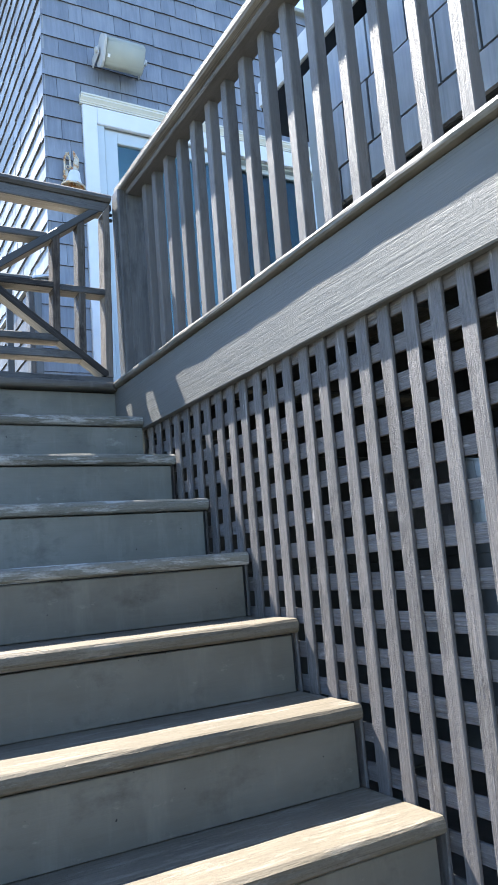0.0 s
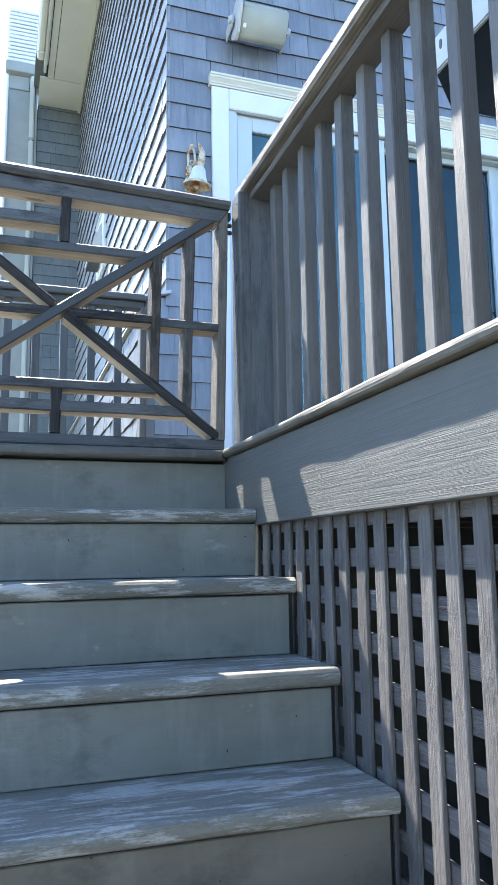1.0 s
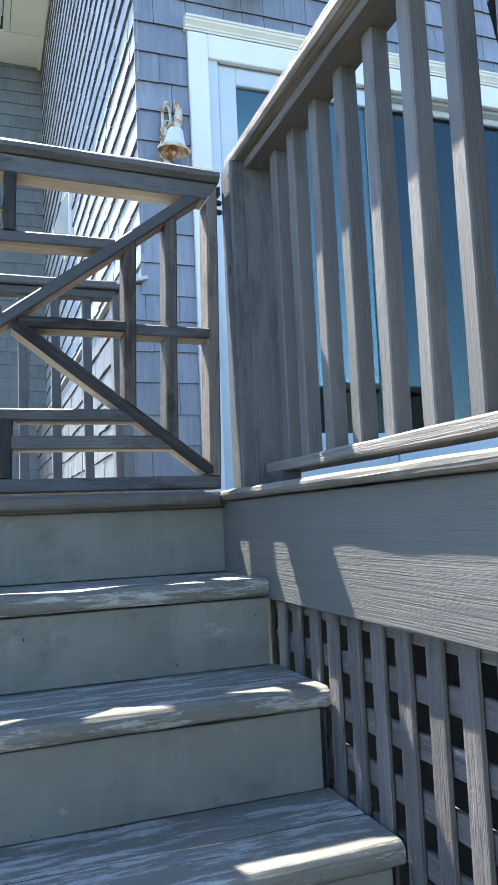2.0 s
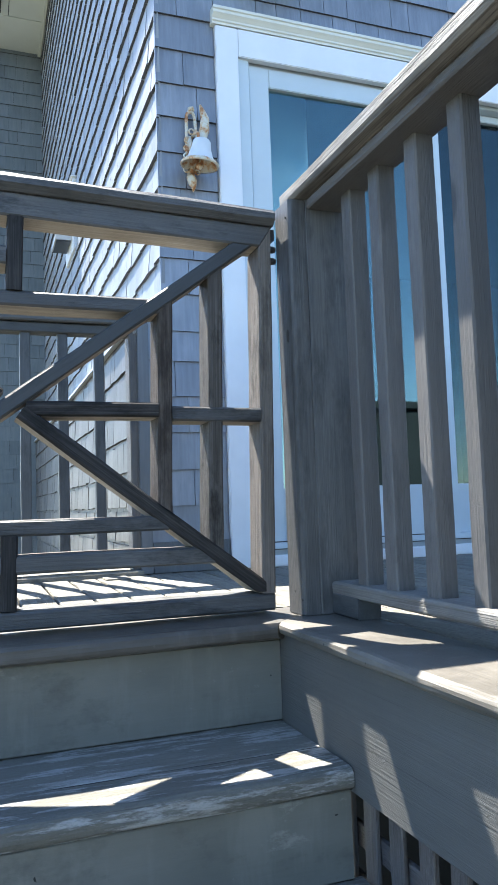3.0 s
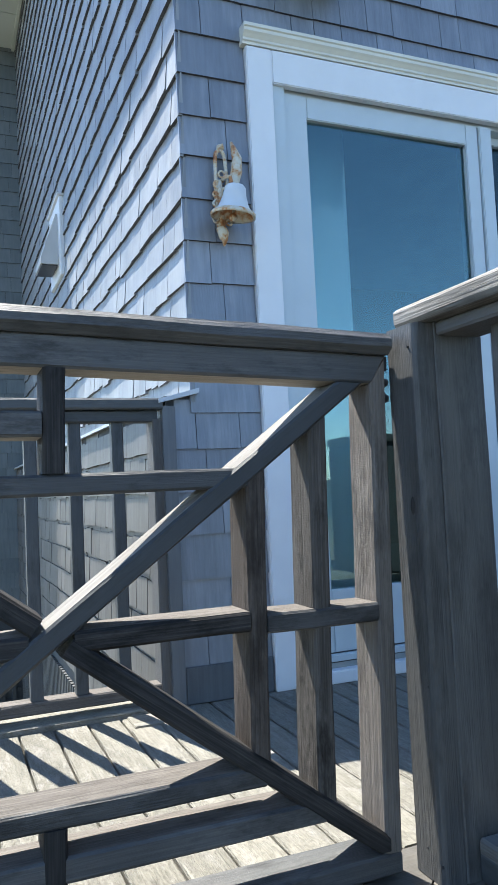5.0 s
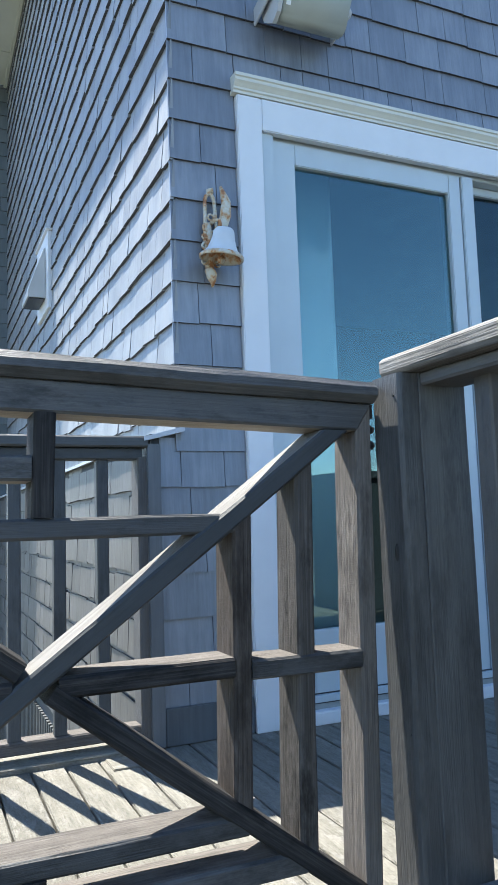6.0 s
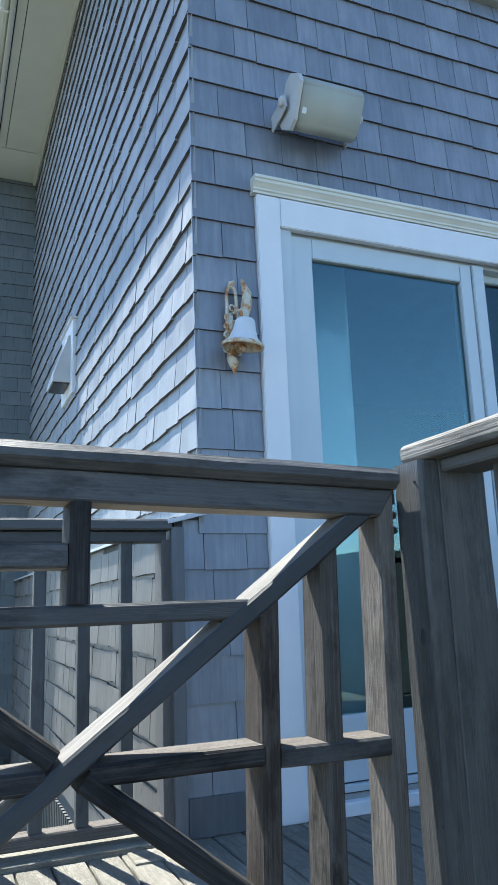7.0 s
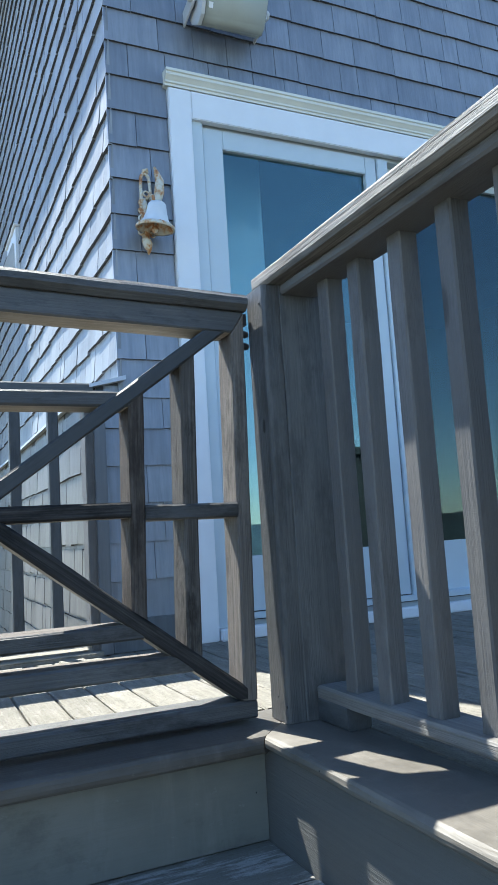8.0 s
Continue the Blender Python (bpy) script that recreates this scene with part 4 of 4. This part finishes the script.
def shingle_mesh(width, height=0.16, butt=SH_T):
    """One tapered shingle, x across, z up from its butt, its face towards -y."""
    bm = bmesh.new()
    w = width / 2
    vs = [bm.verts.new(v) for v in ((-w, 0, 0), (w, 0, 0), (w, -butt, 0), (-w, -butt, 0), (-w, 0, height), (w, 0, height), (w, -0.002, height), (-w, -0.002, height))]
    for f in ((0, 3, 2, 1), (3, 7, 6, 2), (0, 1, 5, 4), (0, 4, 7, 3), (1, 2, 6, 5), (4, 5, 6, 7)):
        bm.faces.new([vs[i] for i in f])
    return bm


WIDTHS = (0.085, 0.105, 0.125, 0.14, 0.155, 0.175, 0.205)


def rows_of(a0, a1, rng):
    """Splits a course from a0 to a1 into shingles of uneven width."""
    out, a = [], a0
    while a < a1 - 0.03:
        w = rng.choice(WIDTHS)
        if a + w > a1 - 0.05:
            w = a1 - a
        out.append((a, a + w))
        a += w
    return out


def joined(name, faces_of, mat, label, parent=None):
    verts, faces = [], []
    for corners in faces_of:
        k = len(verts)
        verts += corners
        faces += [(k, k + 3, k + 2, k + 1), (k + 3, k + 7, k + 6, k + 2), (k, k + 4, k + 7, k + 3), (k + 1, k + 2, k + 6, k + 5), (k + 4, k + 5, k + 6, k + 7)]
    me = bpy.data.meshes.new(name)
    me.from_pydata(verts, [], faces)
    me.materials.append(mat)
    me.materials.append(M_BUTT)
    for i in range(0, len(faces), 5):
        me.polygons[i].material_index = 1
    return tagged(new(name, me), label, "shingles", kind="stuff")


def corners(origin, across, out, a0, a1, z, h, butt, lift=0.0, top=0.002):
    o, ac, ou = Vector(origin), Vector(across), Vector(out)
    def p(a, d, zz):
        v = o + ac * a + ou * d
        return (v.x, v.y, zz)
    return [p(a0, 0, z), p(a1, 0, z), p(a1, butt, z + lift), p(a0, butt, z - lift), p(a0, 0, z + h), p(a1, 0, z + h), p(a1, top, z + h), p(a0, top, z + h)]


def blocked(a0, a1, z, holes):
    return any(a1 > h[0] + 0.002 and a0 < h[1] - 0.002 and z + COURSE > h[2] + 0.004 and z < h[3] - 0.10 for h in holes)


def cut(a0, a1, z, holes):
    """Trims a shingle at the sides of openings."""
    for h in holes:
        if z + COURSE > h[2] + 0.004 and z < h[3] - 0.10:
            if a0 < h[0] < a1:
                a1 = h[0]
            elif a0 < h[1] < a1:
                a0 = h[1]
    return a0, a1


HOLES = [(1.367, 3.279, 1.0, 4.114)]
rng = random.Random(7)
front_wall = bpy.data.objects["wall_front_1"]
_sh = {}
many, singles = [], 0
k0 = -int((COURSE_Z0 - 1.25) / COURSE)
for k in range(k0, 14):
    z = course_z(k)
    left = CORNER_X - 0.0165 if z > 2.86 else 1.078 + 0.01 * (k % 2)
    door_l, door_r, door_top = HOLES[0][0], HOLES[0][1], HOLES[0][3]
    if z < door_top:
        spans = rows_of(left, door_l, rng) + rows_of(door_l, door_r, rng) + rows_of(door_r, 5.95, rng)
    else:
        spans = rows_of(left, 5.95, rng)
    if z <= 2.86 and z + 0.16 > 2.92:
        spans = rows_of(left, CORNER_X - 0.001, rng) + rows_of(CORNER_X - 0.001, door_l, rng) + rows_of(door_r, 5.95, rng)
    for a0, a1 in spans:
        a0, a1 = cut(a0, a1, z, HOLES)
        if a1 - a0 < 0.02 or blocked(a0, a1, z, HOLES):
            continue
        if z < 2.10 and a0 < 1.37:
            continue
        h = min(0.16, PARAPET - z)
        if h < 0.02:
            continue
        if a1 < CORNER_X and z + h > 2.92:
            h = 2.918 - z
        for hole in HOLES:
            if a1 > hole[0] + 0.002 and a0 < hole[1] - 0.002 and z < hole[2] < z + 0.16:
                h = hole[2] - z
        z_butt = z + rng.uniform(-0.0025, 0.0025)
        for hole in HOLES:
            if a1 > hole[0] + 0.002 and a0 < hole[1] - 0.002 and z_butt < hole[3] < z + COURSE:
                h, z_butt = h - (hole[3] - z_butt), hole[3]
        gap = 0.0012
        if singles < 300 and 1.95 < z < 5.2 and a0 < 2.7 and h == 0.16:
            w = round(a1 - a0 - 2 * gap, 3)
            if w not in _sh:
                _sh[w] = mesh_of(shingle_mesh(w), "shingle", M_SHINGLE)
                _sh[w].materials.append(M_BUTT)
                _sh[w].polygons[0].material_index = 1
            part("shingle", _sh[w], front_wall, pose((a0 + a1) / 2, WALL_Y, z_butt, rng.uniform(-0.25, 0.25), 0, 0))
            singles += 1
        else:
            many.append(corners((0, WALL_Y, 0), (1, 0, 0), (0, -1, 0), a0 + gap, a1 - gap, z_butt, h, SH_T * rng.uniform(0.95, 1.05)))
joined("front_shingles", many, M_SHINGLE, "blue-grey stained wood shingles on the front wall")

side, low = [], []
for k in range(k0 - 8, 27):
    z = course_z(k)
    if z < 1.66 or z > EAVE_Z - 0.03:
        continue
    bump_out = z < 2.86
    for a0, a1 in rows_of(WALL_Y - 0.012, FAR_Y, rng):
        jag = rng.uniform(-1.0, 1.0)
        if bump_out:                # joint opened under each butt, so a dark line stands in for its shadow
            zb, b, skew = z + 0.004 * jag, 0.014 * rng.uniform(0.9, 1.1), rng.uniform(-0.0025, 0.0025)
            face = min(0.112, 2.93 - zb)
            low.append(corners((1.062, 0, 0), (0, 1, 0), (-1, 0, 0), a0 + 0.0018, a1 - 0.0018, zb, face, b, skew, b - 0.005))
            if zb + 0.16 < 2.93:
                low.append(corners((1.062, 0, 0), (0, 1, 0), (-1, 0, 0), a0 + 0.0018, a1 - 0.0018, zb + 0.1125, 0.04, 0.003, 0.0, 0.001))
        else:
            side.append(corners((CORNER_X, 0, 0), (0, 1, 0), (-1, 0, 0), a0 + 0.0013, a1 - 0.0013, z + 0.0065 * jag, 0.16, 0.016 * rng.uniform(0.88, 1.12), rng.uniform(-0.0035, 0.0035)))
joined("side_shingles", side, M_SHINGLE_L, "bleached grey wood shingles on the side wall")
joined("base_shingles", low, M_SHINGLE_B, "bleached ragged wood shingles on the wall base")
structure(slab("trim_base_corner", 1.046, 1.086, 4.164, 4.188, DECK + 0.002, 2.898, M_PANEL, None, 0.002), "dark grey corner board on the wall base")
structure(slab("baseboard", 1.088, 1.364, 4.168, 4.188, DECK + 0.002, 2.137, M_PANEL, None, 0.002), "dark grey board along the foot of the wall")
shell("wall_base", 1.062, CORNER_X - 0.002, WALL_Y, FAR_Y - 0.002, -0.05, 2.93)
_fl = prism([(0.0, 0.0), (0.0, 0.012), (0.125, 0.045), (0.125, 0.03)], FAR_Y - WALL_Y + 0.03)
structure(part("base_flashing", mesh_of(_fl, "base_flashing", M_FLASH), None, pose(1.035, (FAR_Y + WALL_Y) / 2 - 0.02, 2.906, 0, 0, -90)), "pale metal flashing on the wall base")

rear = []
for k in range(k0 - 8, 27):
    z = COURSE_Z0 + k * COURSE + 0.04
    if 1.6 < z < EAVE_Z - 0.02:
        for a0, a1 in rows_of(0.672, CORNER_X, rng):
            rear.append(corners((0, FAR_Y, 0), (1, 0, 0), (0, -1, 0), a0 + 0.0015, a1 - 0.0015, z, 0.16, SH_T))
joined("rear_shingles", rear, M_SHINGLE_D, "dark weathered shingles on the rear wing wall")

# ---- skirts at the foot of the walls ----
skirt = thing("slatted_skirt", (1.05, 6.2, GROUND), "dark vertical slats at the foot of the side wall", "lattice")
for i in range(76):
    y = 4.28 + i * 0.06
    bar("slat", (1.050, y, GROUND), (1.050, y, 1.68), 0.016, 0.032, skirt, M_RAIL, side=(0, 1, 0), rough=0.0, c=0.002)
far_lattice = thing("far_lattice", (0.8, FAR_Y - 0.03, GROUND), "dark square lattice at the foot of the rear wall", "lattice")
for i in range(4):
    x = 0.713 + i * 0.0905
    bar("vertical_slat", (x, FAR_Y - 0.035, 0.6), (x, FAR_Y - 0.035, 1.47), 0.010, 0.034, far_lattice, M_RAIL, side=(1, 0, 0), rough=0.0, c=0.002)
for i in range(10):
    z = 0.635 + i * 0.0915
    bar("horizontal_slat", (0.672, FAR_Y - 0.022, z), (1.04, FAR_Y - 0.022, z), 0.034, 0.010, far_lattice, M_RAIL, side=(0, 1, 0), rough=0.0, c=0.002)
